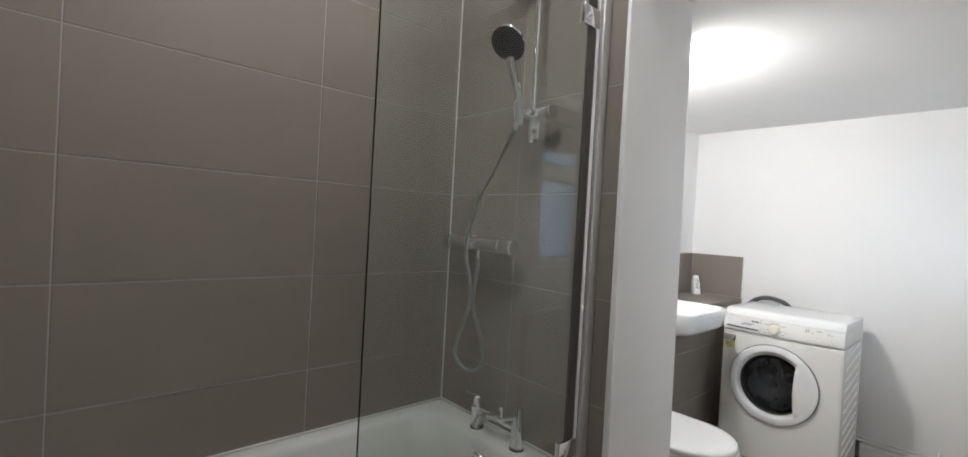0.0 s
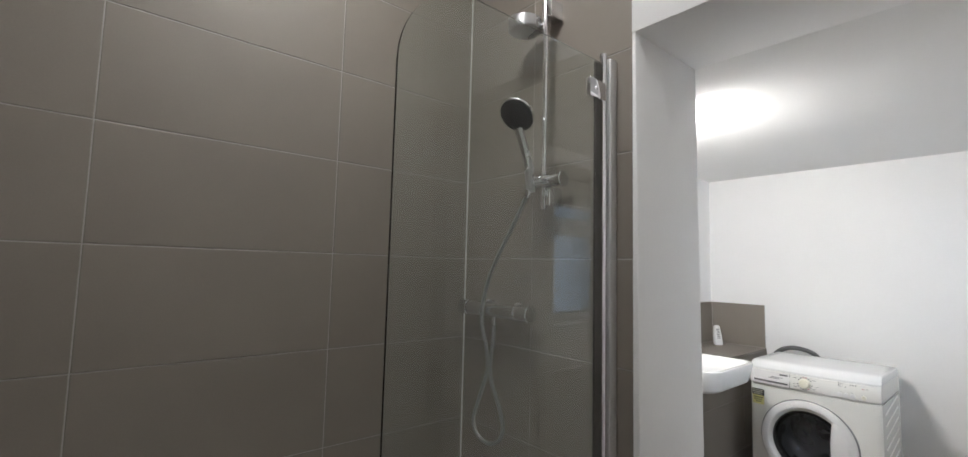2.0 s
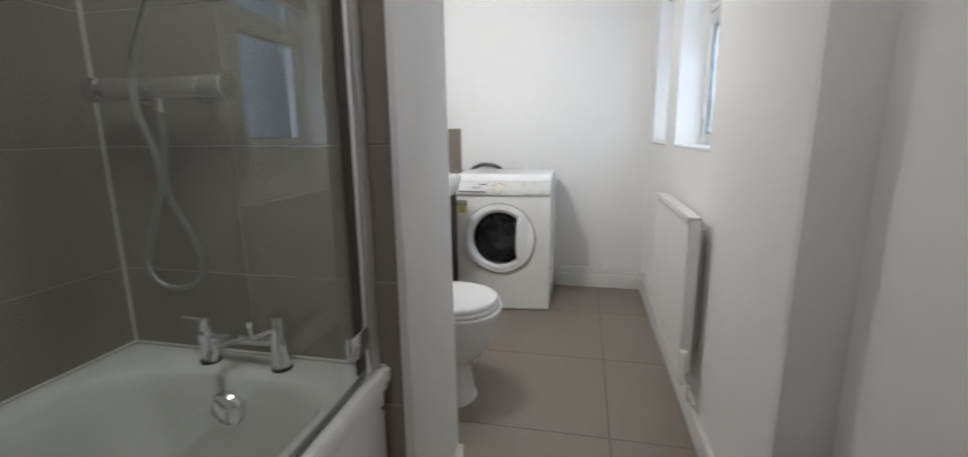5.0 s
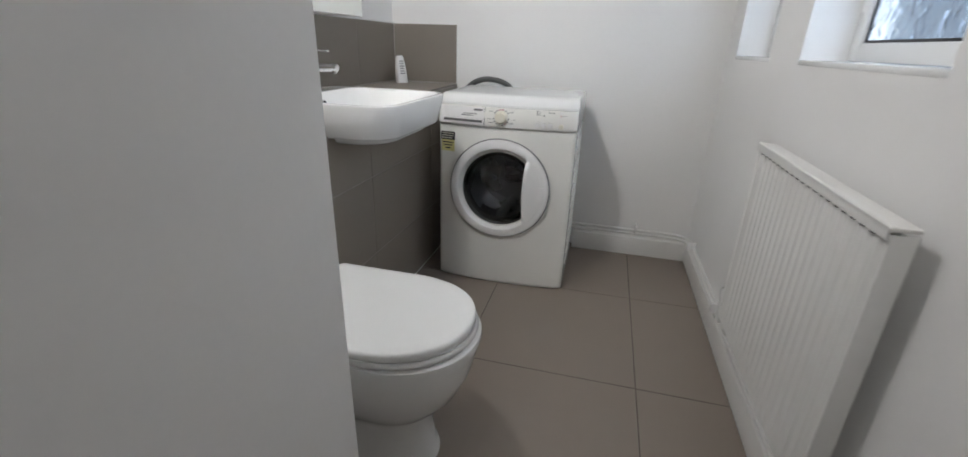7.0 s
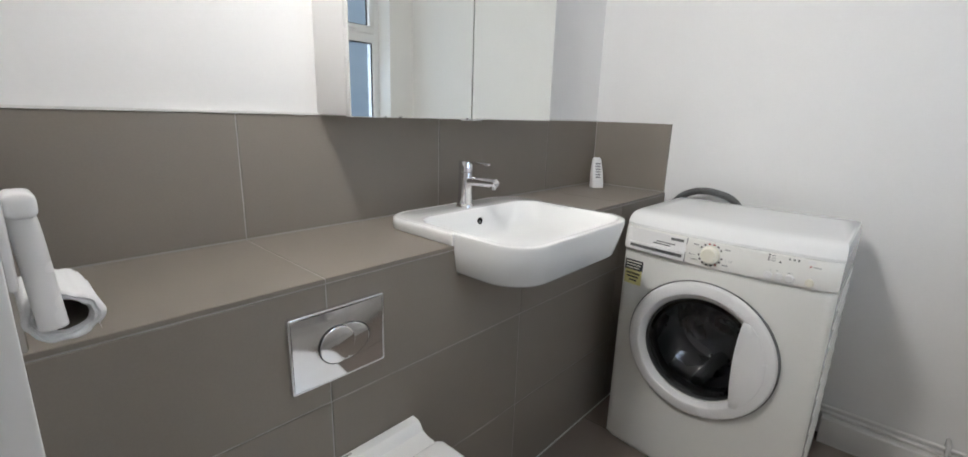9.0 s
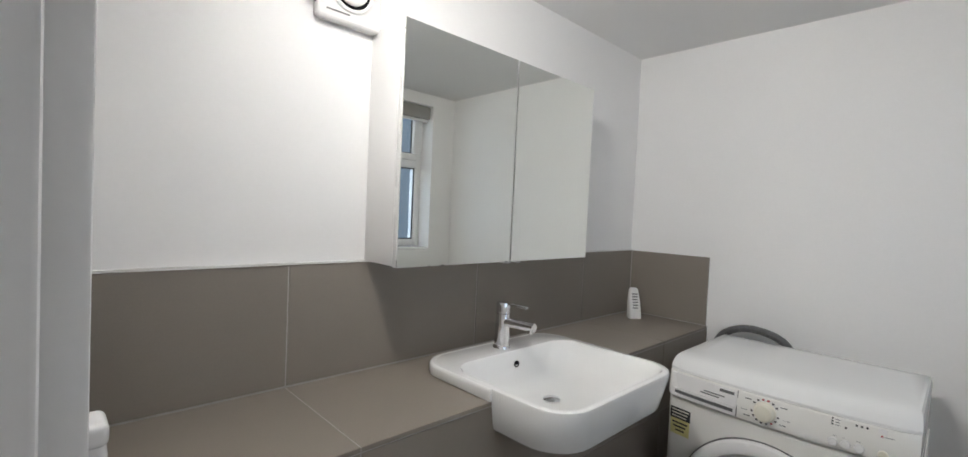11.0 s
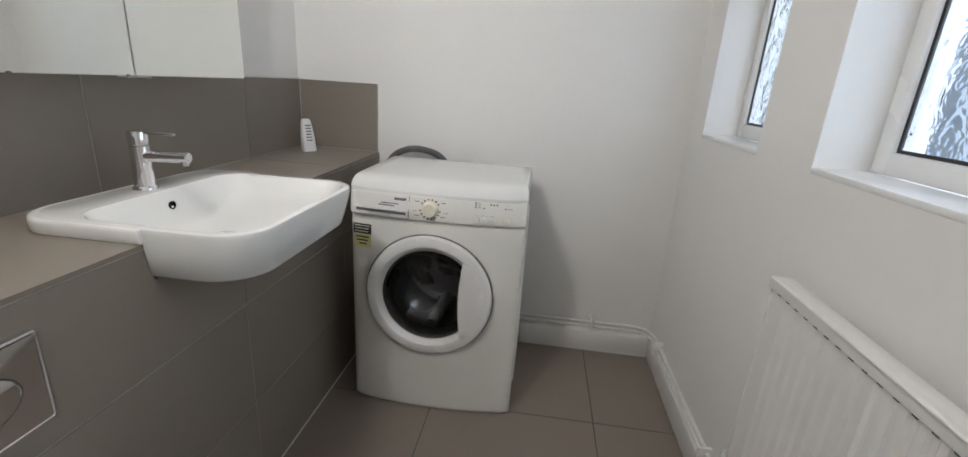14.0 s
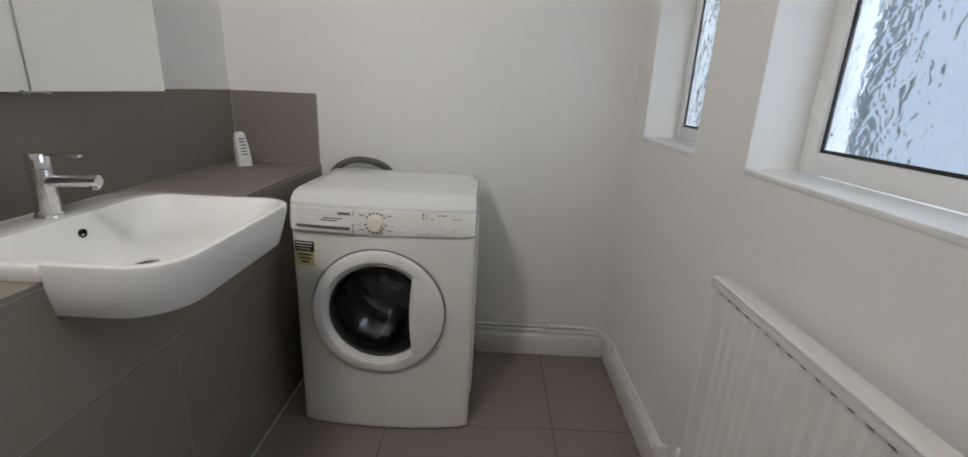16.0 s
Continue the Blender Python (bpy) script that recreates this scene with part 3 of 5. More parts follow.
# ---- bath ----
def bathtub():
    t = thing("bathtub", "white acrylic bathtub with a plain panel", "bathtub", (0.36, -0.87, 0))
    X0, X1, Y0, Y1, Z = 0.003, 0.725, BACK + 0.004, -0.003, 0.556
    rings = [rrect(X0, X1, Y0, Y1, 0.012, Z - 0.045), rrect(X0, X1, Y0, Y1, 0.012, Z - 0.008), rrect(X0 + 0.004, X1 - 0.004, Y0 + 0.004, Y1 - 0.004, 0.012, Z - 0.001), rrect(X0 + 0.012, X1 - 0.012, Y0 + 0.012, Y1 - 0.012, 0.015, Z)]
    a = (0.060, 0.662, Y0 + 0.07, -0.105)
    for s, r, z in ((0.0, 0.10, Z - 0.001), (0.006, 0.10, Z - 0.006), (0.012, 0.11, Z - 0.02), (0.022, 0.12, Z - 0.10), (0.035, 0.13, Z - 0.22), (0.055, 0.14, Z - 0.33), (0.09, 0.13, Z - 0.375), (0.14, 0.10, Z - 0.39)):
        rings.append(rrect(a[0] + s, a[1] - s, a[2] + s * 2.4, a[3] - s * 0.9, r, z, 6))
    part("shell", loft(rings, False, True), ACRYLIC, t, smooth=50)
    part("bath_panel", box(0.696, 0.712, Y0 + 0.01, -0.006, 0.004, Z - 0.044, 0.004), ACRYLIC, t, "plain white bath panel")
    part("corner_cap", box(0.710, 0.732, -0.024, -0.002, Z - 0.03, Z + 0.002, 0.004), ACRYLIC, t)
    part("panel_screw", lathe([(0.0065, 0), (0.006, 0.003), (0.003, 0.0035), (0, 0.0025)], (0.712, -0.024, 0.46), "X", 16), CHROME, t, "chrome panel screw")
    ov = lathe([(0.043, 0), (0.043, -0.012), (0.039, -0.019), (0.035, -0.020), (0.033, -0.014), (0.010, -0.013), (0, -0.013)], (0.382, -0.121, 0.484), "Y", 32)
    for k in range(3):
        rod((0.382, -0.133, 0.484), (0.382 + 0.037 * math.cos(k * 2.094 + 0.4), -0.138, 0.484 + 0.037 * math.sin(k * 2.094 + 0.4)), 0.004, bm=ov)
    part("overflow_cover", ov, CHROME, t, "round chrome overflow control")
    part("waste", lathe([(0.034, 0.167), (0.034, 0.170), (0.024, 0.171), (0, 0.176)], (0.36, -0.36, 0), n=28), CHROME, t, "chrome waste plug")
    local(t)
    s = box(0.0, 0.006, BACK, 0.0, Z - 0.001, Z + 0.006, 0.002)
    box(0.006, 0.72, -0.006, 0.0, Z - 0.001, Z + 0.006, 0.002, bm=s)
    structure("bath_sealant", s, SILICONE, "white sealant round the bath rim", "sealant")
    structure("corner_sealant", box(0.0, 0.004, -0.004, 0.0, Z + 0.006, HIGH), SILICONE, "white sealant in the tiled corner", "sealant")


bathtub()


def bath_mixer():
    t = thing("bath_mixer_tap", "chrome bath mixer tap on the bath rim", "tap", (0.38, -0.055, 0.556))
    y, z = -0.056, 0.556
    for x in (0.284, 0.478):
        part("base_ring", lathe([(0.024, z), (0.024, z + 0.006), (0.021, z + 0.01)], (x, y, 0), n=24), BLACK_AND_SHADE, t, "black rubber base ring")
    p1 = lathe([(0.019, z + 0.008), (0.019, z + 0.05), (0.022, z + 0.055), (0.022, z + 0.075), (0.016, z + 0.082), (0.015, z + 0.11), (0.012, z + 0.114), (0, z + 0.115)], (0.284, y, 0), n=24)
    part("pillar", p1, CHROME, t)
    p2 = lathe([(0.022, z + 0.008), (0.0205, z + 0.06), (0.016, z + 0.125), (0.014, z + 0.130), (0, z + 0.131)], (0.478, y, 0), n=24)
    part("pillar", p2, CHROME, t)
    part("bridge", rod((0.284, y, z + 0.062), (0.478, y, z + 0.07), 0.014, bev=0.002), CHROME, t)
    part("spout", tube([(0.37, y, z + 0.066), (0.37, y - 0.05, z + 0.078), (0.37, y - 0.075, z + 0.072), (0.37, y - 0.088, z + 0.052)], 0.012, 6, 14), CHROME, t)
    part("diverter", lathe([(0.008, z + 0.07), (0.007, z + 0.098), (0.011, z + 0.1), (0.01, z + 0.112), (0, z + 0.113)], (0.405, y, 0), n=16), CHROME, t)
    part("lever", box(0.222, 0.296, y - 0.008, y + 0.008, z + 0.108, z + 0.116, 0.003), CHROME, t)
    part("lever", rod((0.478, y, z + 0.10), (0.43, y - 0.03, z + 0.085), 0.006, 0.005, bev=0.001), CHROME, t)
    local(t)


bath_mixer()


# ---- shower ----
def shower_screen():
    t = thing("shower_screen", "clear glass shower screen with chrome hinges over the bath", "shower screen", (0.70, -0.03, 0.56))
    x, yf, yh, z0, z1, r = 0.700, -0.733, -0.072, 0.567, 1.945, 0.20
    out = [(yh, z0), (yh, z1), (yf + r, z1 - 0.006)]
    out += [(yf + r - r * math.sin(radians(a)), z1 - 0.006 - r + r * math.cos(radians(a))) for a in range(10, 91, 8)]
    out += [(yf, z0)]
    bm = loft([[(x - 0.003, a, b) for a, b in out], [(x + 0.003, a, b) for a, b in out]])
    part("glass_panel", bm, SCREEN_GLASS, t, smooth=30).visible_shadow = False
    part("pivot_post", rod((x, -0.052, 0.56), (x, -0.052, 1.975), 0.011, bev=0.002), CHROME, t)
    ch = box(x - 0.013, x + 0.013, -0.036, -0.0005, 0.56, 1.965, 0.003)
    part("wall_channel", ch, CHANNEL, t, "satin aluminium wall channel")
    # Wider than the bare seal: the reflection next to it is painted in.
    part("side_seal", box(x - 0.0042, x + 0.0042, -0.096, -0.060, 0.58, 1.94), SEAL_REFLECTION, t, "grey plastic side seal, darkened and widened for a dark reflection")
    for z in (1.857, 0.652):
        h = part("hinge", box(x - 0.009, x + 0.011, -0.128, -0.052, z - 0.027, z + 0.027, 0.003), CHROME, t, "square chrome hinge")
        part("hinge_screw", lathe([(0.006, 0), (0.005, 0.003), (0, 0.003)], (x + 0.011, -0.10, z), "X", 14), BRUSHED, h)
    part("bottom_seal", box(x - 0.007, x + 0.007, yf + 0.002, yh, 0.5575, 0.571, 0.003), SMOKE, t, "grey translucent bottom seal")
    part("seal_end", box(x - 0.009, x + 0.009, yf - 0.010, yf + 0.004, 0.557, 0.574, 0.003), BRUSHED, t)
    local(t)
    t.location.x, t.rotation_euler.z = 0.693, 0.018


shower_screen()


def shower_set():
    t = thing("shower_rail", "chrome shower riser rail on the tiled wall", "shower rail", (0.468, 0, 1.9))
    x, y = 0.468, -0.056
    part("rail", rod((x, y, 1.535), (x, y, 2.235), 0.0095, bev=0.001), CHROME, t)
    for z in (2.205, 1.575):
        part("wall_bracket", box(x - 0.014, x + 0.03, -0.062, -0.0005, z - 0.03, z + 0.03, 0.006, 3), CHROME, t)
    sl = part("slider", rod((x - 0.028, y, 1.625), (x + 0.075, y, 1.625), 0.0195, n=24, bev=0.003), CHROME, t)
    part("slider_knob", rod((x + 0.073, y, 1.625), (x + 0.082, y, 1.625), 0.024, n=24, bev=0.002), CHROME, sl)
    part("handset_holder", rod((x - 0.012, y - 0.005, 1.632), (x - 0.016, y - 0.05, 1.616), 0.015, 0.017, bev=0.002), CHROME, t)
    local(t)
    d = thing("soap_dish", "clear and chrome soap dish on the shower rail", "soap dish", (0.41, -0.09, 2.15))
    part("dish", lathe([(0.05, 2.135), (0.056, 2.14), (0.058, 2.175), (0.054, 2.175), (0.052, 2.145), (0, 2.143)], (0.408, -0.095, 0), n=28), BRUSHED, d)
    part("clamp", rod((0.408, -0.075, 2.15), (0.468, -0.056, 2.15), 0.014, bev=0.002), CHROME, d)
    local(d)
    h = thing("shower_handset", "chrome shower handset with a dark spray plate", "shower handset", (0.45, -0.105, 1.62))
    top, bot = Vector((0.445, -0.150, 1.785)), Vector((0.455, -0.102, 1.585))
    part("handle", tube([bot, bot.lerp(top, 0.5) + Vector((0.004, 0.006, 0)), top], 0.0135, 8, 14), BRUSHED, h)
    c, face = Vector((0.434, -0.150, 1.832)), Vector((0.12, -0.62, -0.62)).normalized()
    rot = face.to_track_quat("Z", "Y").to_matrix().to_4x4()
    bm = lathe([(0.0, -0.026), (0.03, -0.025), (0.056, -0.012), (0.060, -0.002), (0.058, 0.004)], n=32)
    bm.transform(Matrix.Translation(c) @ rot)
    part("head", bm, CHROME, h)
    bm = lathe([(0.056, 0.0), (0.056, 0.0055), (0.05, 0.007), (0, 0.008)], n=32)
    bm.transform(Matrix.Translation(c) @ rot)
    plate = part("spray_plate", bm, BLACK_AND_SHADE, h, "dark spray plate")
    nz = bmesh.new()
    for rr, cnt in ((0.014, 6), (0.027, 11), (0.04, 16), (0.049, 20)):
        for k in range(cnt):
            a = 2 * math.pi * k / cnt
            lathe([(0.0017, 0.006), (0.0013, 0.0092), (0, 0.0094)], (rr * math.cos(a), rr * math.sin(a), 0), n=6, bm=nz)
    nz.transform(Matrix.Translation(c) @ rot)
    part("nozzles", nz, GREYINK_AND_SHADE, plate)
    local(h)
    v = thing("shower_valve", "chrome thermostatic bar shower valve on the wall", "shower valve", (0.24, -0.06, 1.196))
    z, y = 1.196, -0.062
    part("body", rod((0.115, y, z), (0.365, y, z), 0.026, n=24, bev=0.002), CHROME, v)
    part("flow_knob", rod((0.068, y, z), (0.112, y, z), 0.0275, n=24, bev=0.003), CHROME, v)
    part("temperature_knob", rod((0.368, y, z), (0.425, y, z), 0.0285, n=24, bev=0.003), CHROME, v)
    for x in (0.165, 0.315):
        part("wall_flange", rod((x, -0.0005, z), (x, -0.012, z), 0.033, 0.03, n=28), CHROME, v)
        part("wall_leg", rod((x, -0.01, z), (x, y, z), 0.016), CHROME, v)
    part("outlet", rod((0.248, y, z - 0.018), (0.248, y, z - 0.05), 0.010), CHROME, v)
    local(v)
    ho = thing("shower_hose", "steel shower hose hanging in a loop", "hose", (0.248, -0.062, 1.146))
    pts = [(0.248, -0.062, 1.146), (0.247, -0.062, 1.10), (0.238, -0.062, 1.05), (0.232, -0.062, 1.0), (0.245, -0.064, 0.945), (0.288, -0.066, 0.873), (0.305, -0.064, 0.81), (0.282, -0.062, 0.762), (0.223, -0.06, 0.739), (0.166, -0.06, 0.755), (0.146, -0.06, 0.80),
           (0.172, -0.062, 0.869), (0.215, -0.076, 0.935), (0.243, -0.082, 1.0), (0.238, -0.086, 1.07), (0.225, -0.096, 1.14), (0.228, -0.10, 1.21), (0.252, -0.10, 1.29), (0.30, -0.10, 1.38), (0.37, -0.102, 1.475), (0.452, -0.108, 1.59)]
    part("hose", tube(pts, 0.0072, 26, 8, 0.0007), HOSE, ho)
    part("nut", rod((0.452, -0.108, 1.592), (0.445, -0.108, 1.57), 0.0105), CHROME, ho)
    local(ho)


shower_set()


# ---- toilet ----
def dring(x0, x1, cy, hw, z, p=2.15, n=28):
    """Outline with a flat back at x0 and a rounded front at x1."""
    pts = []
    straight = max(0.02, x1 - x0 - hw * 1.15)
    for i in range(n + 1):
        a = -math.pi / 2 + math.pi * i / n
        c, s = math.cos(a), math.sin(a)
        pts.append((x0 + straight + (x1 - x0 - straight) * abs(c) ** (2 / p), cy + hw * math.copysign(abs(s) ** (2 / p), s), z))
    return pts + [(x0 + 0.01, cy + hw, z), (x0, cy + hw - 0.01, z), (x0, cy - hw + 0.01, z), (x0 + 0.01, cy - hw, z)]


def toilet():
    cy, xb = 0.803, LEDGE_X + 0.001
    t = thing("toilet", "white ceramic toilet with a closed lid against the tiled boxing", "toilet", (0.5, cy, 0))
    pan = [dring(xb + 0.015, 0.745, cy, 0.118, 0.0), dring(xb + 0.015, 0.742, cy, 0.114, 0.012), dring(xb + 0.015, 0.732, cy, 0.103, 0.03), dring(xb + 0.015, 0.724, cy, 0.095, 0.15), dring(xb + 0.012, 0.738, cy, 0.104, 0.172), dring(xb + 0.01, 0.765, cy, 0.122, 0.195),
           dring(xb + 0.005, 0.802, cy, 0.148, 0.24), dring(xb, 0.832, cy, 0.170, 0.305), dring(xb, 0.845, cy, 0.179, 0.365), dring(xb, 0.852, cy, 0.184, 0.388), dring(xb, 0.850, cy, 0.183, 0.398), dring(xb, 0.842, cy, 0.176, 0.402)]
    part("pan", loft(pan), CERAMIC, t, smooth=50)
    part("rear_shelf", box(xb, 0.40, cy - 0.186, cy + 0.186, 0.385, 0.418, 0.012, 3), CERAMIC, t)
    sh = [[(xb + a, cy + s * 0.188, b) for a, b in ((0, 0.40), (0.095, 0.40), (0.102, 0.412), (0.080, 0.42), (0.054, 0.423), (0.041, 0.428), (0.033, 0.440), (0.025, 0.4475), (0.004, 0.4490), (0, 0.445))] for s in (-1, 1)]
    part("hinge_ridge", loft(sh), CERAMIC, t)
    seat = [dring(0.392, 0.836, cy, 0.180, 0.403), dring(0.390, 0.842, cy, 0.184, 0.408), dring(0.390, 0.842, cy, 0.184, 0.416), dring(0.392, 0.838, cy, 0.181, 0.421)]
    part("maker_mark", box(xb + 0.0085, xb + 0.0125, cy - 0.022, cy + 0.018, 0.4485, 0.4494), GREYINK_AND_SHADE, t, "small grey printed mark")
    part("seat", loft(seat), SEAT, t, smooth=50)
    lid = [dring(0.386, 0.834, cy, 0.181, 0.4225), dring(0.384, 0.836, cy, 0.185, 0.428), dring(0.384, 0.835, cy, 0.185, 0.437), dring(0.3855, 0.833, cy, 0.1835, 0.442), dring(0.389, 0.829, cy, 0.178, 0.4452), dring(0.40, 0.80, cy, 0.160, 0.4462), dring(0.43, 0.72, cy, 0.12, 0.4468)]
    part("lid", loft(lid), SEAT, t, "closed white lid", smooth=50)
    for s in (-1, 1):
        part("floor_screw", lathe([(0.009, 0), (0.008, 0.005), (0, 0.006)], (0.40, cy + s * 0.100, 0.055), "Y", 14), CHROME if s > 0 else BRUSHED, t)
    local(t)


toilet()


def flush_plate():
    t = thing("flush_plate", "polished chrome dual flush plate on the tiled boxing", "flush plate", (LEDGE_X, 0.81, 0.708))
    x, y0, y1, z0, z1 = LEDGE_X, 0.708, 0.912, 0.632, 0.784
    cy, cz = (y0 + y1) / 2, (z0 + z1) / 2

    def outline(s, d, r):
        return [(x + d, b, c) for b, c, _ in rrect(y0 + s, y1 - s, z0 + s, z1 - s, r, 0)]

    part("rim", loft([outline(0, 0.0005, 0.006), outline(0, 0.008, 0.006), outline(0.0012, 0.0105, 0.005), outline(0.0035, 0.0112, 0.004), outline(0.005, 0.0102, 0.003), outline(0.0055, 0.009, 0.003)], True, True), CHROME, t, smooth=60)
    nu, nv = 24, 16
    dome = lambda b, c: 0.0095 + 0.0032 * (1 - ((b - cy) / (y1 - cy)) ** 2) * (1 - 0.18 * ((c - cz) / (z1 - cz)) ** 2)
    ys = [y0 + 0.0058 + (y1 - y0 - 0.0116) * i / nu for i in range(nu + 1)]
    zs = [z0 + 0.0058 + (z1 - z0 - 0.0116) * i / nv for i in range(nv + 1)]
    part("face", loft([[(x + dome(b, c), b, c) for b in ys] for c in zs], False, False, closed=False), CHROME, t, smooth=60)

    def disc(by, a, b, h):
        """An oval button: half axes a and b, standing h off the boxing."""
        return loft([[(x + d, by + a * q * math.cos(2 * math.pi * k / 44), cz + b * q * math.sin(2 * math.pi * k / 44)) for k in range(44)] for q, d in ((1, 0.008), (1, h - 0.0012), (0.975, h - 0.0002), (0.93, h + 0.0002), (0.7, h + 0.0012), (0.35, h + 0.002), (0.02, h + 0.0022))])

    # Black discs under the buttons carry the shade of their surrounding gap.
    part("button_gap_shade", disc(0.818, 0.0565, 0.0395, 0.0135), BLACK_AND_SHADE, t, "black oval painted as the shade round the buttons")
    part("full_flush_button", disc(0.818, 0.0545, 0.0375, 0.0150), CHROME, t, smooth=50)
    part("button_gap_shade", disc(0.801, 0.0392, 0.0392, 0.0156), BLACK_AND_SHADE, t)
    part("half_flush_button", disc(0.801, 0.0375, 0.0375, 0.0170), CHROME, t, "round chrome half flush button", smooth=50)
    local(t)


flush_plate()


def roll_holder():
    t = thing("toilet_roll_holder", "white plastic toilet roll holder on the partition", "toilet roll holder", (0.46, REAR, 1.06))
    part("wall_plate", box(0.440, 0.496, REAR + 0.0005, REAR + 0.009, 0.985, 1.070, 0.004, 3), PLASTIC, t)
    part("bracket", box(0.446, 0.490, REAR + 0.008, 0.414, 1.046, 1.069, 0.007, 4), PLASTIC, t)
    part("arm", tube([(0.468, 0.401, 1.050), (0.468, 0.4035, 1.030), (0.468, 0.4065, 0.985), (0.468, 0.409, 0.946), (0.468, 0.4095, 0.938)], 0.0112, 8, 20), PLASTIC, t, smooth=50)
    part("spindle", rod((0.470, 0.410, 0.946), (0.355, 0.410, 0.946), 0.0085), PLASTIC, t)
    local(t)
    r = thing("toilet_roll", "nearly used up crumpled white toilet roll on its holder", "toilet roll", (0.41, 0.418, 0.942))
    cy, cz, n = 0.4185, 0.9415, 40
    wob = lambda k, q: 1 + 0.05 * math.sin(3 * k + q) + 0.035 * math.sin(7 * k + 2.1 * q) + 0.02 * math.sin(13 * k + q)

    def ringat(x, ry, rz, q, amp=1.0):
        return [(x + 0.0015 * amp * math.sin(5 * a + q), cy + ry * (1 + amp * (wob(a, q) - 1)) * math.cos(a), cz - 0.2 * (ry - 0.02) * math.cos(a) + rz * (1 + amp * (wob(a, q) - 1)) * math.sin(a)) for a in (2 * math.pi * k / n for k in range(n))]

    rings = [ringat(0.356, 0.021, 0.017, 0.3), ringat(0.355, 0.028, 0.024, 0.6), ringat(0.360, 0.0305, 0.0265, 0.8), ringat(0.40, 0.030, 0.0262, 1.0), ringat(0.448, 0.0312, 0.0262, 1.4), ringat(0.456, 0.0305, 0.0255, 1.5),
             ringat(0.458, 0.0265, 0.0225, 1.7), ringat(0.4555, 0.0245, 0.020, 2.0), ringat(0.458, 0.0225, 0.0175, 2.6), ringat(0.4545, 0.0205, 0.0155, 3.0), ringat(0.43, 0.0195, 0.015, 3.2, 0.5), ringat(0.360, 0.0195, 0.0155, 3.2, 0.5)]
    part("paper", loft(rings, False, False), PAPER, r, "crumpled white paper", smooth=60)
    part("core", loft([ringat(0.453, 0.0192, 0.0148, 3.2, 0.4), ringat(0.358, 0.0192, 0.0148, 3.2, 0.4)], False, False), CARD, r, "dark card tube", smooth=60)
    part("loose_sheet", loft([[(0.452 - u * 0.09, 0.4475 + 0.0015 * math.sin(3 * v + u) - 0.001 * v, 0.936 - 0.008 * v - 0.003 * u) for v in (0, 0.4, 0.8, 1.2, 1.6, 2.0, 2.3)] for u in (0, 0.25, 0.5, 0.75, 1.0)], False, False, closed=False), PAPER, r, "torn loose sheet")
    local(r)


roll_holder()


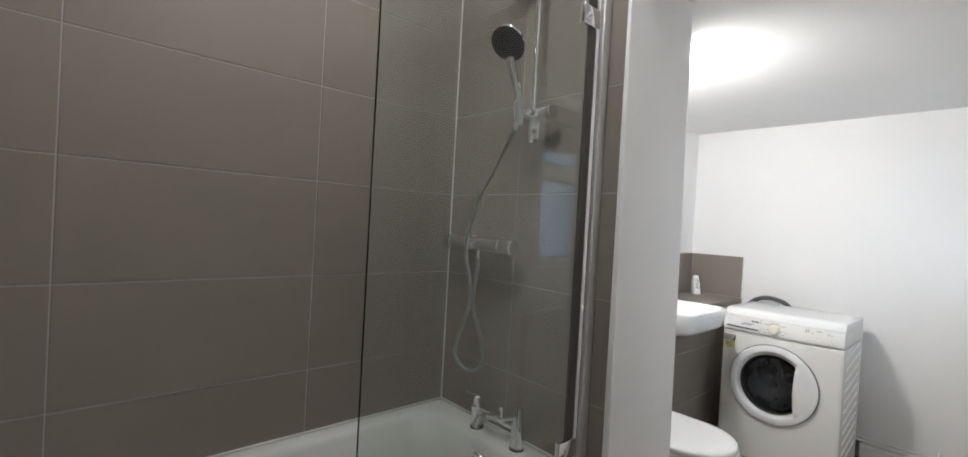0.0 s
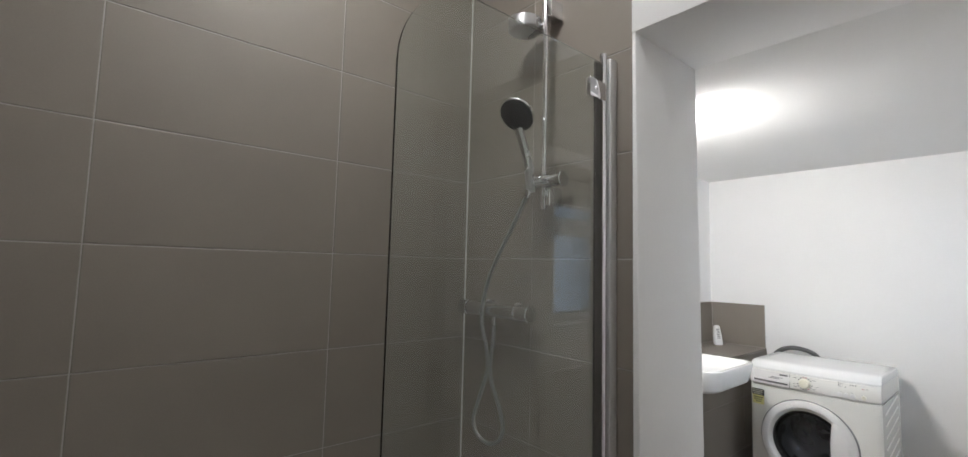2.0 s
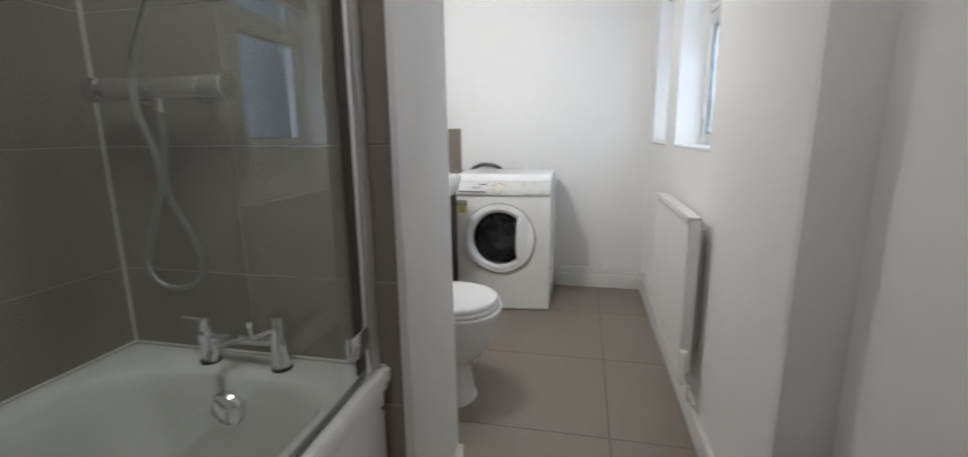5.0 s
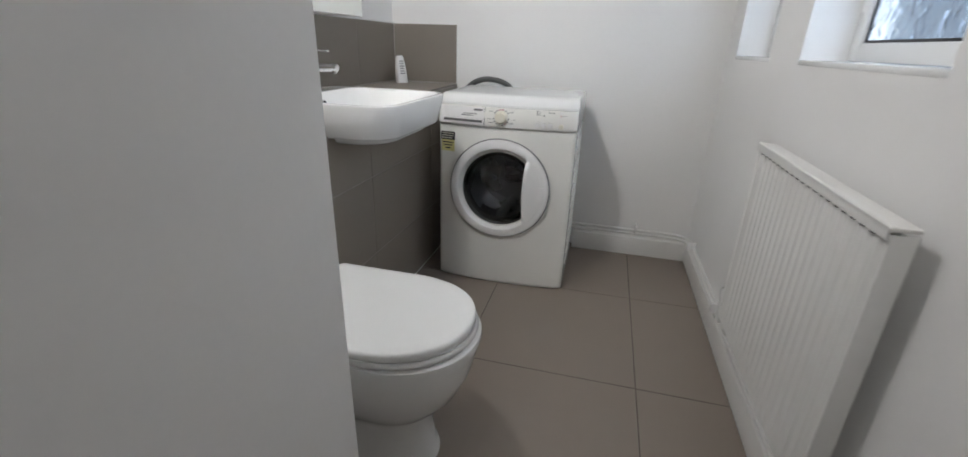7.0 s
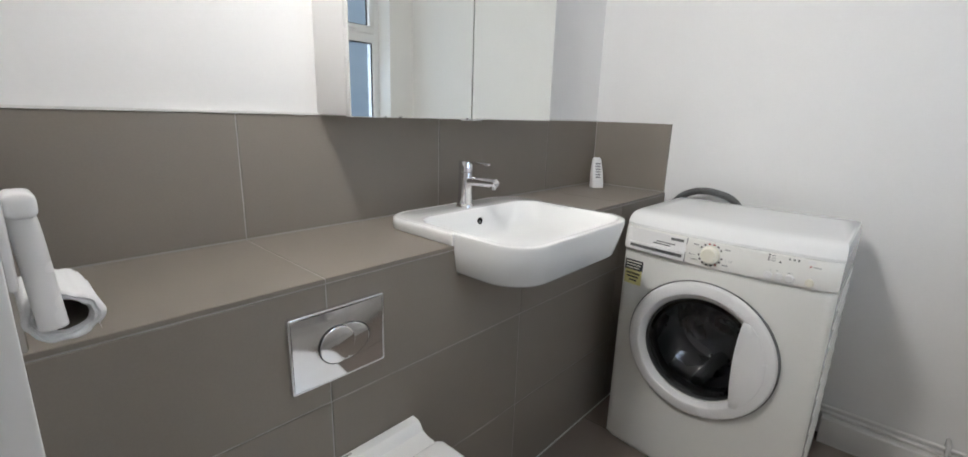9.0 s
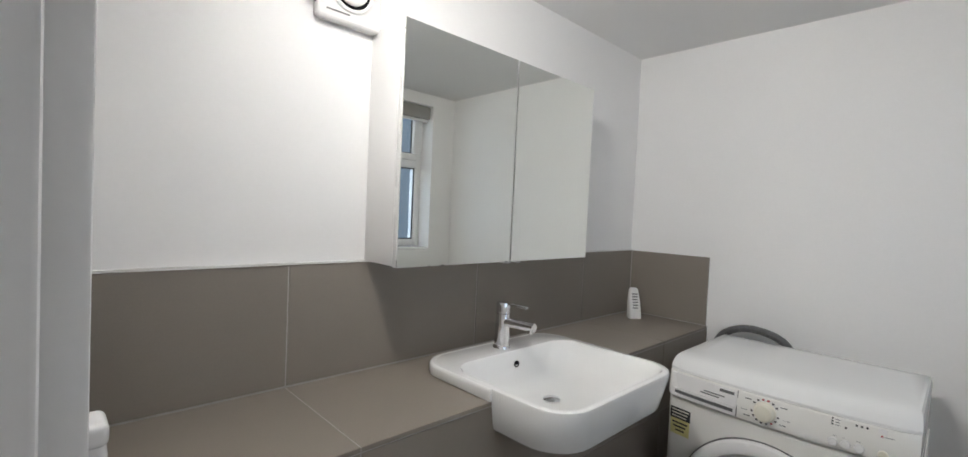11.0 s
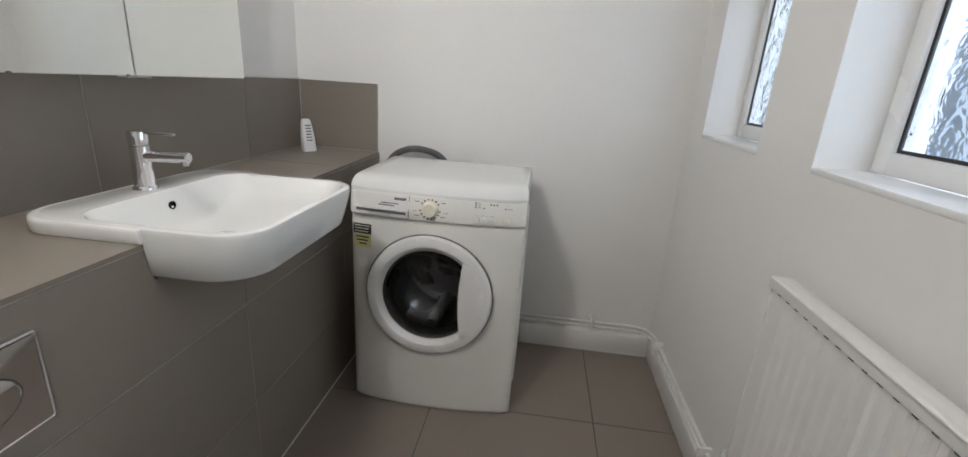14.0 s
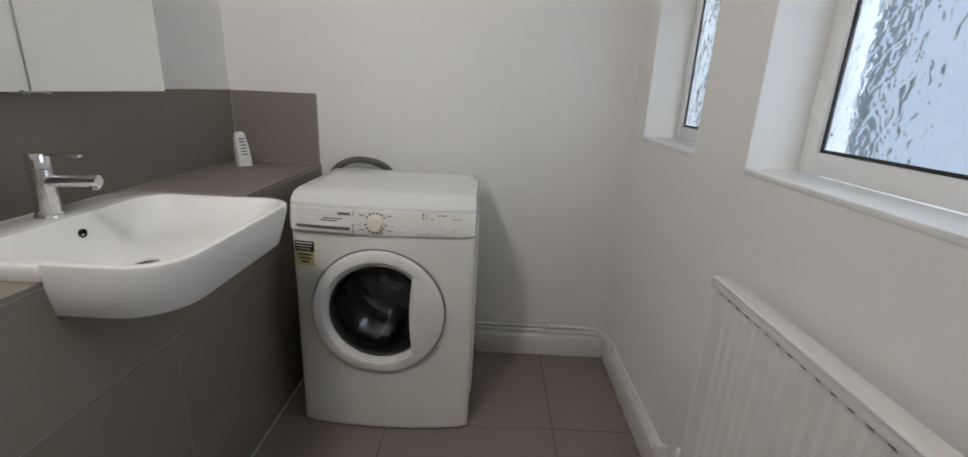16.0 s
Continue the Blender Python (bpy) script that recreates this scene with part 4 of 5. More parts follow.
# ---- basin ----
def basin():
    t = thing("basin", "white semi-recessed ceramic basin in the tiled ledge", "basin", (0.25, 1.384, LEDGE_Z))
    Z, y0, y1 = 0.872, 1.112, 1.656
    X0, X1 = -0.002, 0.492
    outer = [rrect(0.13, 0.385, y0 + 0.14, y1 - 0.14, 0.09, 0.732, 8), rrect(0.10, 0.415, y0 + 0.10, y1 - 0.10, 0.10, 0.738, 8), rrect(0.08, 0.440, y0 + 0.068, y1 - 0.068, 0.10, 0.750, 8), rrect(0.072, 0.446, y0 + 0.058, y1 - 0.058, 0.10, 0.764, 8), rrect(0.065, 0.462, y0 + 0.040, y1 - 0.040, 0.10, 0.7665, 8),
             rrect(0.060, 0.472, y0 + 0.026, y1 - 0.030, 0.10, 0.769, 8), rrect(0.056, X1 - 0.014, y0 + 0.019, y1 - 0.024, 0.10, 0.776, 8), rrect(0.05, X1 - 0.006, y0 + 0.012, y1 - 0.014, 0.094, 0.82, 8), rrect(0.01, X1, y0 + 0.008, y1 - 0.008, 0.086, 0.862, 8), rrect(0.012, X1 - 0.002, y0 + 0.010, y1 - 0.010, 0.085, Z - 0.002, 8), rrect(0.016, X1 - 0.006, y0 + 0.014, y1 - 0.014, 0.082, Z, 8)]
    inner = [rrect(0.105, X1 - 0.017, y0 + 0.026, y1 - 0.026, 0.072, Z - 0.0005, 8), rrect(0.108, X1 - 0.020, y0 + 0.029, y1 - 0.029, 0.071, Z - 0.004, 8), rrect(0.118, 0.460, y0 + 0.046, y1 - 0.046, 0.075, Z - 0.042, 8), rrect(0.128, 0.440, y0 + 0.075, y1 - 0.075, 0.08, Z - 0.078, 8),
             rrect(0.150, 0.405, y0 + 0.115, y1 - 0.115, 0.08, Z - 0.096, 8), rrect(0.20, 0.33, y0 + 0.2, y1 - 0.2, 0.06, Z - 0.101, 8)]
    def deck_ring(s, z):
        """Flange that lies on the ledge: rounded back corners, open round the bowl."""
        ya, yb, xa, xb, r = y0 + 0.001 + s, y1 - 0.001 - s, -0.002 + s, 0.283 - s, 0.085
        pts = [(xb, ya)]
        pts += [(xa + r - r * math.sin(radians(q)), ya + r - r * math.cos(radians(q))) for q in range(0, 91, 10)]
        pts += [(xa + r - r * math.cos(radians(q)), yb - r + r * math.sin(radians(q))) for q in range(0, 91, 10)]
        pts += [(xb, yb), (xb, y1 - 0.030), (0.102, y1 - 0.030), (0.102, y0 + 0.030), (xb, y0 + 0.030)]
        return [(x, y, z) for x, y in pts]

    deck = loft([deck_ring(s, z) for s, z in ((0.001, 0.8425), (0.0, 0.845), (0.0, 0.863), (0.0015, 0.868), (0.004, 0.8706), (0.007, 0.8714), (0.009, 0.87155), (0.012, 0.8716))])
    part("deck_flange", deck, CERAMIC, t, smooth=40)
    part("bowl", loft(outer + inner, True, True), CERAMIC, t, smooth=40)
    # Dark-coloured ring in place of a cut hole; its shade is painted.
    part("overflow_shade", lathe([(0.010, 0), (0.010, 0.004), (0.007, 0.0045), (0.0065, 0.001), (0, 0.001)], (0.1165, 1.388, 0.834), "X", 20), HOLE_SHADE, t, "dark piece painted as the shade in the overflow hole")
    part("waste", lathe([(0.024, 0.770), (0.024, 0.775), (0.018, 0.777), (0, 0.779)], (0.255, 1.384, 0), n=24), CHROME, t, "chrome waste plug")
    local(t)
    tp = thing("basin_mixer_tap", "chrome single-lever basin mixer tap", "tap", (0.058, 1.384, Z))
    x, y = 0.058, 1.384
    part("body", lathe([(0.027, Z), (0.026, Z + 0.004), (0.0225, Z + 0.008), (0.0215, Z + 0.10), (0.0215, Z + 0.103)], (x, y, 0), n=28), CHROME, tp)
    part("cap", lathe([(0.0205, Z + 0.104), (0.0215, Z + 0.106), (0.0215, Z + 0.132), (0.0195, Z + 0.137), (0, Z + 0.1385)], (x, y, 0), n=28), CHROME, tp)
    part("spout", rod((x, y, Z + 0.078), (x + 0.125, y, Z + 0.083), 0.0135, 0.0125, n=20, bev=0.002), CHROME, tp)
    part("aerator", rod((x + 0.112, y, Z + 0.08), (x + 0.112, y, Z + 0.064), 0.0095), CHROME, tp)
    part("lever", box(x - 0.006, x + 0.095, y - 0.006, y + 0.006, Z + 0.131, Z + 0.1375, 0.002), CHROME, tp)
    local(tp)


basin()


def air_freshener():
    t = thing("air_freshener", "white plastic air freshener standing on the ledge", "air freshener", (0.02, 2.27, LEDGE_Z))
    c, a = Vector((0.018, 2.275, LEDGE_Z)), radians(-38)
    rot = Matrix.Translation(c) @ Matrix.Rotation(a, 4, "Z")
    rings = [rrect(-0.019, 0.019, -0.026, 0.026, 0.008, 0.0005, 4), rrect(-0.020, 0.020, -0.028, 0.028, 0.009, 0.004, 4), rrect(-0.018, 0.017, -0.026, 0.026, 0.009, 0.07, 4), rrect(-0.012, 0.010, -0.020, 0.020, 0.008, 0.125, 4), rrect(-0.008, 0.006, -0.014, 0.014, 0.006, 0.134, 4)]
    lean = Matrix.Shear("XY", 4, (-0.09, -0.03))
    rot = rot @ lean
    bm = loft(rings)
    bm.transform(rot)
    part("casing", bm, PLASTIC, t, smooth=50)
    # Solid grey bars paint the shade of the louvres on the casing.
    for k in range(6):
        z = 0.045 + k * 0.012
        bm = box(0.010, 0.0192 - k * 0.0008, -0.012, 0.012, z, z + 0.005, 0.001)
        bm.transform(rot)
        part("louvre_shade", bm, GREYINK_AND_SHADE, t)
    local(t)


air_freshener()


# ---- mirror cabinet and fan ----
def mirror_cabinet():
    y0, y1, z0, z1, x1 = 0.990, 1.797, 1.131, 1.736, 0.067
    t = thing("mirror_cabinet", "white wall cabinet with two mirrored doors", "cabinet", (LEFT, (y0 + y1) / 2, z0))
    part("carcass", box(LEFT + 0.0005, x1 - 0.021, y0, y1, z0 + 0.003, z1 - 0.003, 0.0015), MELAMINE, t)
    ym = 1.394
    # Black strip on the white carcass paints the shade behind the split.
    part("door_gap_shade", box(x1 - 0.0205, x1 - 0.0195, ym - 0.006, ym + 0.006, z0 + 0.004, z1 - 0.004), BLACK_AND_SHADE, t, "black strip painted as the shade between the doors")
    for a, b in ((y0, ym - 0.0022), (ym + 0.0022, y1)):
        d = part("door", box(x1 - 0.019, x1 - 0.004, a, b, z0, z1, 0.001), PLASTIC, t)
        part("mirror", box(x1 - 0.0038, x1, a + 0.0008, b - 0.0008, z0 + 0.0008, z1 - 0.0008, 0.0008, 1), MIRROR, d, "clear mirror glass")
    for y, w in ((1.085, 0.006), (1.128, 0.010), (1.372, 0.009), (1.62, 0.005)):
        part("worn_edge", box(x1 - 0.001, x1 + 0.0004, y, y + w, z0 + 0.0004, z0 + 0.0032, 0.0003, 1), GREYINK_AND_SHADE, t, "dark worn spot in the silvering")
    part("latch", box(x1 - 0.03, x1 - 0.002, ym - 0.016, ym + 0.006, z0 - 0.004, z0 + 0.002, 0.001), BRUSHED, t)
    part("latch", box(x1 - 0.03, x1 - 0.002, ym + 0.035, ym + 0.05, z0 - 0.004, z0 + 0.002, 0.001), BRUSHED, t)
    local(t)


mirror_cabinet()


def extractor_fan():
    y0, y1, z0, z1 = 0.828, 0.997, 1.722, 1.884
    t = thing("extractor_fan", "square white plastic extractor fan on the wall", "extractor fan", (LEFT, 0.912, 1.8))
    part("cover", box(LEFT + 0.0005, LEFT + 0.034, y0, y1, z0, z1, 0.010, 3), PLASTIC, t)
    o = (LEFT + 0.034, 0.912, 1.806)
    part("outer_ring", lathe([(0.058, -0.001), (0.058, 0.006), (0.053, 0.008), (0.049, 0.004), (0.049, -0.001)], o, "X", 36), PLASTIC, t)
    # A near-black disc paints the shade inside the ring.
    part("fan_gap_shade", lathe([(0.049, 0.0005), (0.049, 0.0015), (0, 0.0015)], o, "X", 32), HOLE_SHADE, t)
    part("centre_disc", lathe([(0.040, 0.0015), (0.040, 0.009), (0.036, 0.012), (0, 0.013)], o, "X", 32), PLASTIC, t)
    part("pull_switch", rod((LEFT + 0.02, y0, 1.76), (LEFT + 0.02, y0 - 0.022, 1.76), 0.006), GREYINK_AND_SHADE, t)
    part("printed_line", box(LEFT + 0.0335, LEFT + 0.0345, y0 + 0.02, y0 + 0.08, z0 + 0.018, z0 + 0.022), GREYINK_AND_SHADE, t)
    local(t)


extractor_fan()


# ---- washing machine ----
def washing_machine():
    X0, X1, YF, YB = 0.384, 0.973, 1.832, 2.295
    cx, bow = (X0 + X1) / 2, 0.026
    t = thing("washing_machine", "white front-loading washing machine with a yellowed dial", "washing machine", (cx, 2.06, 0))

    def ring(z, f=0.0, s=0.0, back=0.0, r=0.012):
        """Plan outline: bowed front moved back by f, sides drawn in by s."""
        pts = []
        a, b, n = X0 + s, X1 - s, 18
        for i in range(n + 1):
            u = i / n
            e = r * (1 - min(1, min(u, 1 - u) * (b - a) / r)) ** 2 if r else 0
            pts.append((a + (b - a) * u, YF + f - bow * (1 - (2 * u - 1) ** 2) + e, z))
        return pts + [(b, YB - back, z), (a, YB - back, z)]

    dx, dz = 0.666, 0.459
    hull = [[(ring(z)[0]), (ring(z)[-1]), (ring(z)[-2]), (ring(z)[18])] for z in (0.004, 0.716)]
    bm = loft(hull, False, False, closed=False)
    for z in (0.004, 0.720):
        bm.faces.new([bm.verts.new(p) for p in ring(z, 0.003)])
    part("body", bm, ENAMEL, t)

    def skin(x, z):
        u = (x - X0) / (X1 - X0)
        e = 0.012 * (1 - min(1, min(u, 1 - u) * (X1 - X0) / 0.012)) ** 2
        lip = 0.004 * max(0, 1 - min(z - 0.004, 0.722 - z) / 0.006)
        return (x, YF - bow * (1 - (2 * u - 1) ** 2) + e + lip, z)

    # front sheet: from the round hole out to the four edges
    rings = []
    angles = [2 * math.pi * (k + 0.5) / 96 for k in range(96)]
    for x, z in ((X0, 0.004), (X1, 0.004), (X0, 0.722), (X1, 0.722)):
        q = math.atan2(z - dz, x - dx) % (2 * math.pi)
        angles[min(range(96), key=lambda k: abs(angles[k] - q))] = q
    for s in (-0.06, 0.0, 0.12, 0.3, 0.5, 0.7, 0.86, 0.95, 0.98, 1.0):
        row = []
        for q in angles:
            c, sn = math.cos(q), math.sin(q)
            far = min((X1 - dx) / c if c > 0 else (X0 - dx) / c, (0.722 - dz) / sn if sn > 0 else (0.004 - dz) / sn)
            r = 0.164 + (far - 0.164) * max(0, s)
            p = skin(dx + r * c, dz + r * sn)
            row.append((p[0], p[1] + (0.04 if s < 0 else 0), p[2]))
        rings.append(row)
    part("front_sheet", loft(rings, False, False), ENAMEL, t, smooth=50)
    for x in (X0 + 0.05, X1 - 0.05):
        for y in (YF + 0.06, YB - 0.06):
            part("foot", rod((x, y, 0.0), (x, y, 0.022), 0.02), BLACK_AND_SHADE, t)
    top = [ring(0.724, -0.004, 0.001), ring(0.730, -0.010, 0.0), ring(0.745, -0.0115), ring(0.775, -0.008), ring(0.802, -0.002), ring(0.806, 0.001)]
    part("control_panel", loft(top), ENAMEL, t)
    lidr = [ring(0.8075, 0.001, 0.0), ring(0.815, 0.002, -0.001), ring(0.830, 0.012, 0.0), ring(0.842, 0.030, 0.002, 0.002), ring(0.848, 0.055, 0.006, 0.006), ring(0.850, 0.085, 0.014, 0.012), ring(0.8502, 0.12, 0.05, 0.05)]
    part("worktop", loft(lidr), GLOSS, t, "white worktop with a rounded front")
    front = lambda x, z: YF - bow * (1 - (2 * (x - X0) / (X1 - X0) - 1) ** 2) + (-0.0115 + (z - 0.745) / 0.06 * 0.0095 if z > 0.724 else 0)

    def plate(x0, x1, z0, z1, d0, d1, r=0.0):
        """A thin piece that follows the bowed front, from depth d0 behind it to d1 before it."""
        n = max(2, int((x1 - x0) / 0.02))
        xs = [x0 + (x1 - x0) * i / n for i in range(n + 1)]
        ringf = lambda d: [(x, front(x, z0) - d, z0) for x in xs] + [(x, front(x, z1) - d, z1) for x in xs[::-1]]
        return loft([ringf(-d0), ringf(d1)])

    dr = part("detergent_drawer", plate(X0 + 0.012, 0.592, 0.733, 0.801, 0.004, 0.0035), PLASTIC, t)
    # Grey plate stands for the grip's shade; no recess is cut.
    part("drawer_grip_shade", plate(X0 + 0.028, 0.585, 0.742, 0.752, 0.001, 0.0045), GREYINK_AND_SHADE, dr, "grey strip painted as the shade in the finger grip")
    part("grip_lip", plate(X0 + 0.022, 0.588, 0.752, 0.758, 0.0, 0.008), PLASTIC, dr)
    # The drawer's edge gap is a grey strip, its shade put into colour.
    part("drawer_gap_shade", plate(0.5925, 0.5945, 0.731, 0.803, 0.001, 0.0006), GREYINK_AND_SHADE, t)
    part("logo_plate", plate(0.545, 0.585, 0.800 - 0.012, 0.800 - 0.004, 0.0, 0.0045), GREYINK_AND_SHADE, t)
    for a, b, z in ((0.50, 0.56, 0.774), (0.49, 0.545, 0.767)):
        part("printed_line", plate(a, b, z, z + 0.003, 0.0, 0.0042), GREYINK_AND_SHADE, t)
    kx, kz = 0.664, 0.768
    ky = front(kx, kz)
    part("dial", lathe([(0.027, 0.0), (0.027, -0.003), (0.024, -0.006), (0.0225, -0.020), (0.020, -0.023), (0, -0.024)], (kx, ky, kz), "Y", 36), AGED, t, "yellowed programme dial")
    for k in range(16):
        a = 2 * math.pi * k / 16 + 0.2
        x, z = kx + 0.0325 * math.cos(a), kz + 0.0325 * math.sin(a) * 0.95
        if z < 0.735 or z > 0.803:
            continue
        part("dial_mark", plate(x - 0.0028, x + 0.0028, z - 0.0022, z + 0.0022, 0.0, 0.0008), RED if k in (3, 4, 13) else INK, t)
        x2, z2 = kx + 0.052 * math.cos(a), kz + 0.040 * math.sin(a)
        if 0.735 < z2 < 0.80:
            part("programme_label", plate(x2 - 0.008, x2 + 0.008, z2 - 0.0012, z2 + 0.0012, 0.0, 0.0006), GREYINK_AND_SHADE, t)
    for x in (0.815, 0.840, 0.866):
        part("button", lathe([(0.0105, 0), (0.0105, -0.004), (0.009, -0.006), (0, -0.0062)], (x, front(x, 0.746), 0.746), "Y", 22), PLASTIC, t)
        part("printed_line", plate(x - 0.007, x + 0.007, 0.760, 0.7622, 0.0, 0.0006), GREYINK_AND_SHADE, t)
    part("start_button", lathe([(0.0105, 0), (0.0105, -0.004), (0.009, -0.006), (0, -0.0062)], (0.910, front(0.91, 0.745), 0.745), "Y", 22), AGED, t, "yellowed start button")
    for k in range(5):
        part("indicator", plate(0.8085, 0.8130, 0.7715 + k * 0.0068, 0.7755 + k * 0.0068, 0, 0.0008), INK, t)
        part("printed_line", plate(0.816, 0.826, 0.7725 + k * 0.0065, 0.774 + k * 0.0065, 0, 0.0006), GREYINK_AND_SHADE, t)
    for x, z in ((0.838, 0.785), (0.838, 0.773), (0.862, 0.773), (0.858, 0.797), (0.868, 0.797), (0.878, 0.797)):
        part("indicator", plate(x - 0.0022, x + 0.0022, z - 0.0022, z + 0.0022, 0, 0.0008), INK, t)
    for k in range(3):
        part("indicator", plate(0.9035, 0.9078, 0.7695 + k * 0.0075, 0.7735 + k * 0.0075, 0, 0.0008), RED, t)
        part("printed_line", plate(0.911, 0.928, 0.7705 + k * 0.0075, 0.772 + k * 0.0075, 0, 0.0006), GREYINK_AND_SHADE, t)
    part("option_button", plate(0.898, 0.914, 0.793, 0.803, 0, 0.003), PLASTIC, t)
    part("sticker", plate(0.394, 0.460, 0.655, 0.690, 0.0, 0.0006), INK, t, "black paper sticker with pale print")
    for k in range(3):
        part("sticker_print", plate(0.399, 0.455 - 0.004 * k, 0.681 - k * 0.010, 0.6845 - k * 0.010, 0.0, 0.001), AGED, t)
    part("sticker", plate(0.396, 0.458, 0.606, 0.655, 0.0, 0.0006), YELLOW, t, "yellow paper sticker with black print")
    for k, (a, b) in enumerate(((0.402, 0.452), (0.405, 0.447), (0.414, 0.442))):
        part("sticker_print", plate(a, b, 0.641 - k * 0.012, 0.646 - k * 0.012, 0.0, 0.001), INK, t)
    # door, with the drum in a real hole behind it
    dx, dz = 0.666, 0.459
    dy = front(dx, 0.5)
    o = (dx, dy, dz)
    # Shade round the door, painted as a grey ring on the sheet.
    part("door_gap_shade", lathe([(0.2215, 0.012), (0.2215, -0.001), (0.206, -0.001)], o, "Y", 56, caps=False), GREYINK_AND_SHADE, t)
    door = part("door", lathe([(0.2165, 0.012), (0.2178, -0.008), (0.2160, -0.012), (0.2125, -0.0155), (0.207, -0.0172), (0.195, -0.0186), (0.186, -0.0190), (0.1815, -0.0180), (0.1775, -0.0145), (0.1635, 0.012)], o, "Y", 64, caps=False), PLASTIC, t, "round white door ring")
    part("door_seal", lathe([(0.1640, 0.008), (0.161, 0.0065), (0.157, 0.009), (0.155, 0.03)], o, "Y", 56, caps=False), BLACK_AND_SHADE, door)
    part("door_glass", lathe([(0.1565, 0.012), (0.152, 0.020), (0.140, 0.044), (0.120, 0.074), (0.095, 0.096), (0.05, 0.108), (0, 0.111), (0, 0.105), (0.05, 0.102), (0.09, 0.090), (0.114, 0.068), (0.133, 0.040), (0.146, 0.016), (0.1565, 0.010)], o, "Y", 56, caps=False), DOOR_GLASS, door, "dark porthole glass bowl")
    part("gasket", lathe([(0.1635, 0.0), (0.1635, 0.03), (0.150, 0.036), (0.146, 0.046), (0.158, 0.055)], o, "Y", 48, caps=False), GREY_HOSE_AND_SHADE, t, "grey rubber gasket")
    part("drum", lathe([(0.163, 0.06), (0.163, 0.30), (0.14, 0.315), (0.06, 0.322), (0.04, 0.30), (0, 0.298)], o, "Y", 48, caps=False), BRUSHED, t, "steel drum behind the glass")
    for k in range(3):
        q = k * 2.094 + 0.5
        part("drum_paddle", rod((dx + 0.145 * math.cos(q), dy + 0.07, dz + 0.145 * math.sin(q)), (dx + 0.145 * math.cos(q + 0.1), dy + 0.30, dz + 0.145 * math.sin(q + 0.1)), 0.02, 0.025, n=10), BRUSHED, t)
    arc = [(dx + 0.190 * math.cos(radians(a)), dz + 0.190 * math.sin(radians(a))) for a in range(-46, 47, 4)]
    inner = [(dx + 0.104 + 0.010 * abs(k / 8) ** 2, dz + 0.137 * k / 8) for k in range(8, -9, -1)]
    outl = arc + inner
    bm = loft([[(x, dy + 0.006, z) for x, z in outl], [(x, dy - 0.0185, z) for x, z in outl], [(dx + 0.150 + (x - dx - 0.150) * 0.97, dy - 0.0200, dz + (z - dz) * 0.99) for x, z in outl], [(dx + 0.150 + (x - dx - 0.150) * 0.5, dy - 0.0208, dz + (z - dz) * 0.75) for x, z in outl]])
    part("handle", bm, PLASTIC, door, "white crescent door handle", smooth=50)
    # pressed ribs in the side sheets
    for k in range(11):
        z = 0.10 + k * 0.056
        bm = rod((X1 - 0.001, YF + 0.075, z), (X1 - 0.001, YB - 0.06, z + 0.045), 0.0055, n=8, bev=0.004)
        part("side_rib", bm, ENAMEL, t)
    local(t)


washing_machine()
drain = thing("drain_hose", "dark grey corrugated drain hose behind the washing machine", "hose", (0.45, 2.345, 0.80))
part("hose", tube([(0.335, 2.345, 0.55), (0.335, 2.345, 0.72), (0.355, 2.345, 0.82), (0.42, 2.345, 0.868), (0.50, 2.345, 0.875), (0.58, 2.345, 0.845), (0.62, 2.345, 0.76), (0.62, 2.345, 0.55), (0.60, 2.345, 0.15), (0.55, 2.345, 0.018)], 0.015, 14, 10, 0.0015), GREY_HOSE_AND_SHADE, drain)
local(drain)

# ---- tiles ----
tiles(wall_bath, (0, 0, 0), (0, 1, 0), (0, 0, 1), [BACK, -1.172, -0.551, -0.001], [0.556] + ROWS[1:8] + [HIGH - 0.002], TILE)
tiles(wall_tap, (0, 0, 0), (1, 0, 0), (0, 0, 1), [0.001, 0.365, NIB - 0.0145], [0.002] + ROWS[:8] + [HIGH - 0.002], TILE)
tiles(wall_back, (0, BACK, 0), (0, 0, 1), (1, 0, 0), [0.002] + ROWS[:8] + [HIGH - 0.002], [0.001, 0.62, 1.24, BATH_RIGHT - 0.001], TILE)
FZ = LEDGE_Z - 0.0105
tiles(ledge, (LEDGE_X, 0, 0), (0, 1, 0), (0, 0, 1), [REAR + 0.001, 0.790, 1.398, 2.006, END - 0.001], [0.001, 0.276, 0.581], TILE)
tiles(ledge, (LEDGE_X, 0, 0), (0, 1, 0), (0, 0, 1), [REAR + 0.001, 0.790], [0.581, FZ], TILE)
tiles(ledge, (LEDGE_X, 0, 0), (0, 1, 0), (0, 0, 1), [2.006, END - 0.001], [0.581, FZ], TILE)
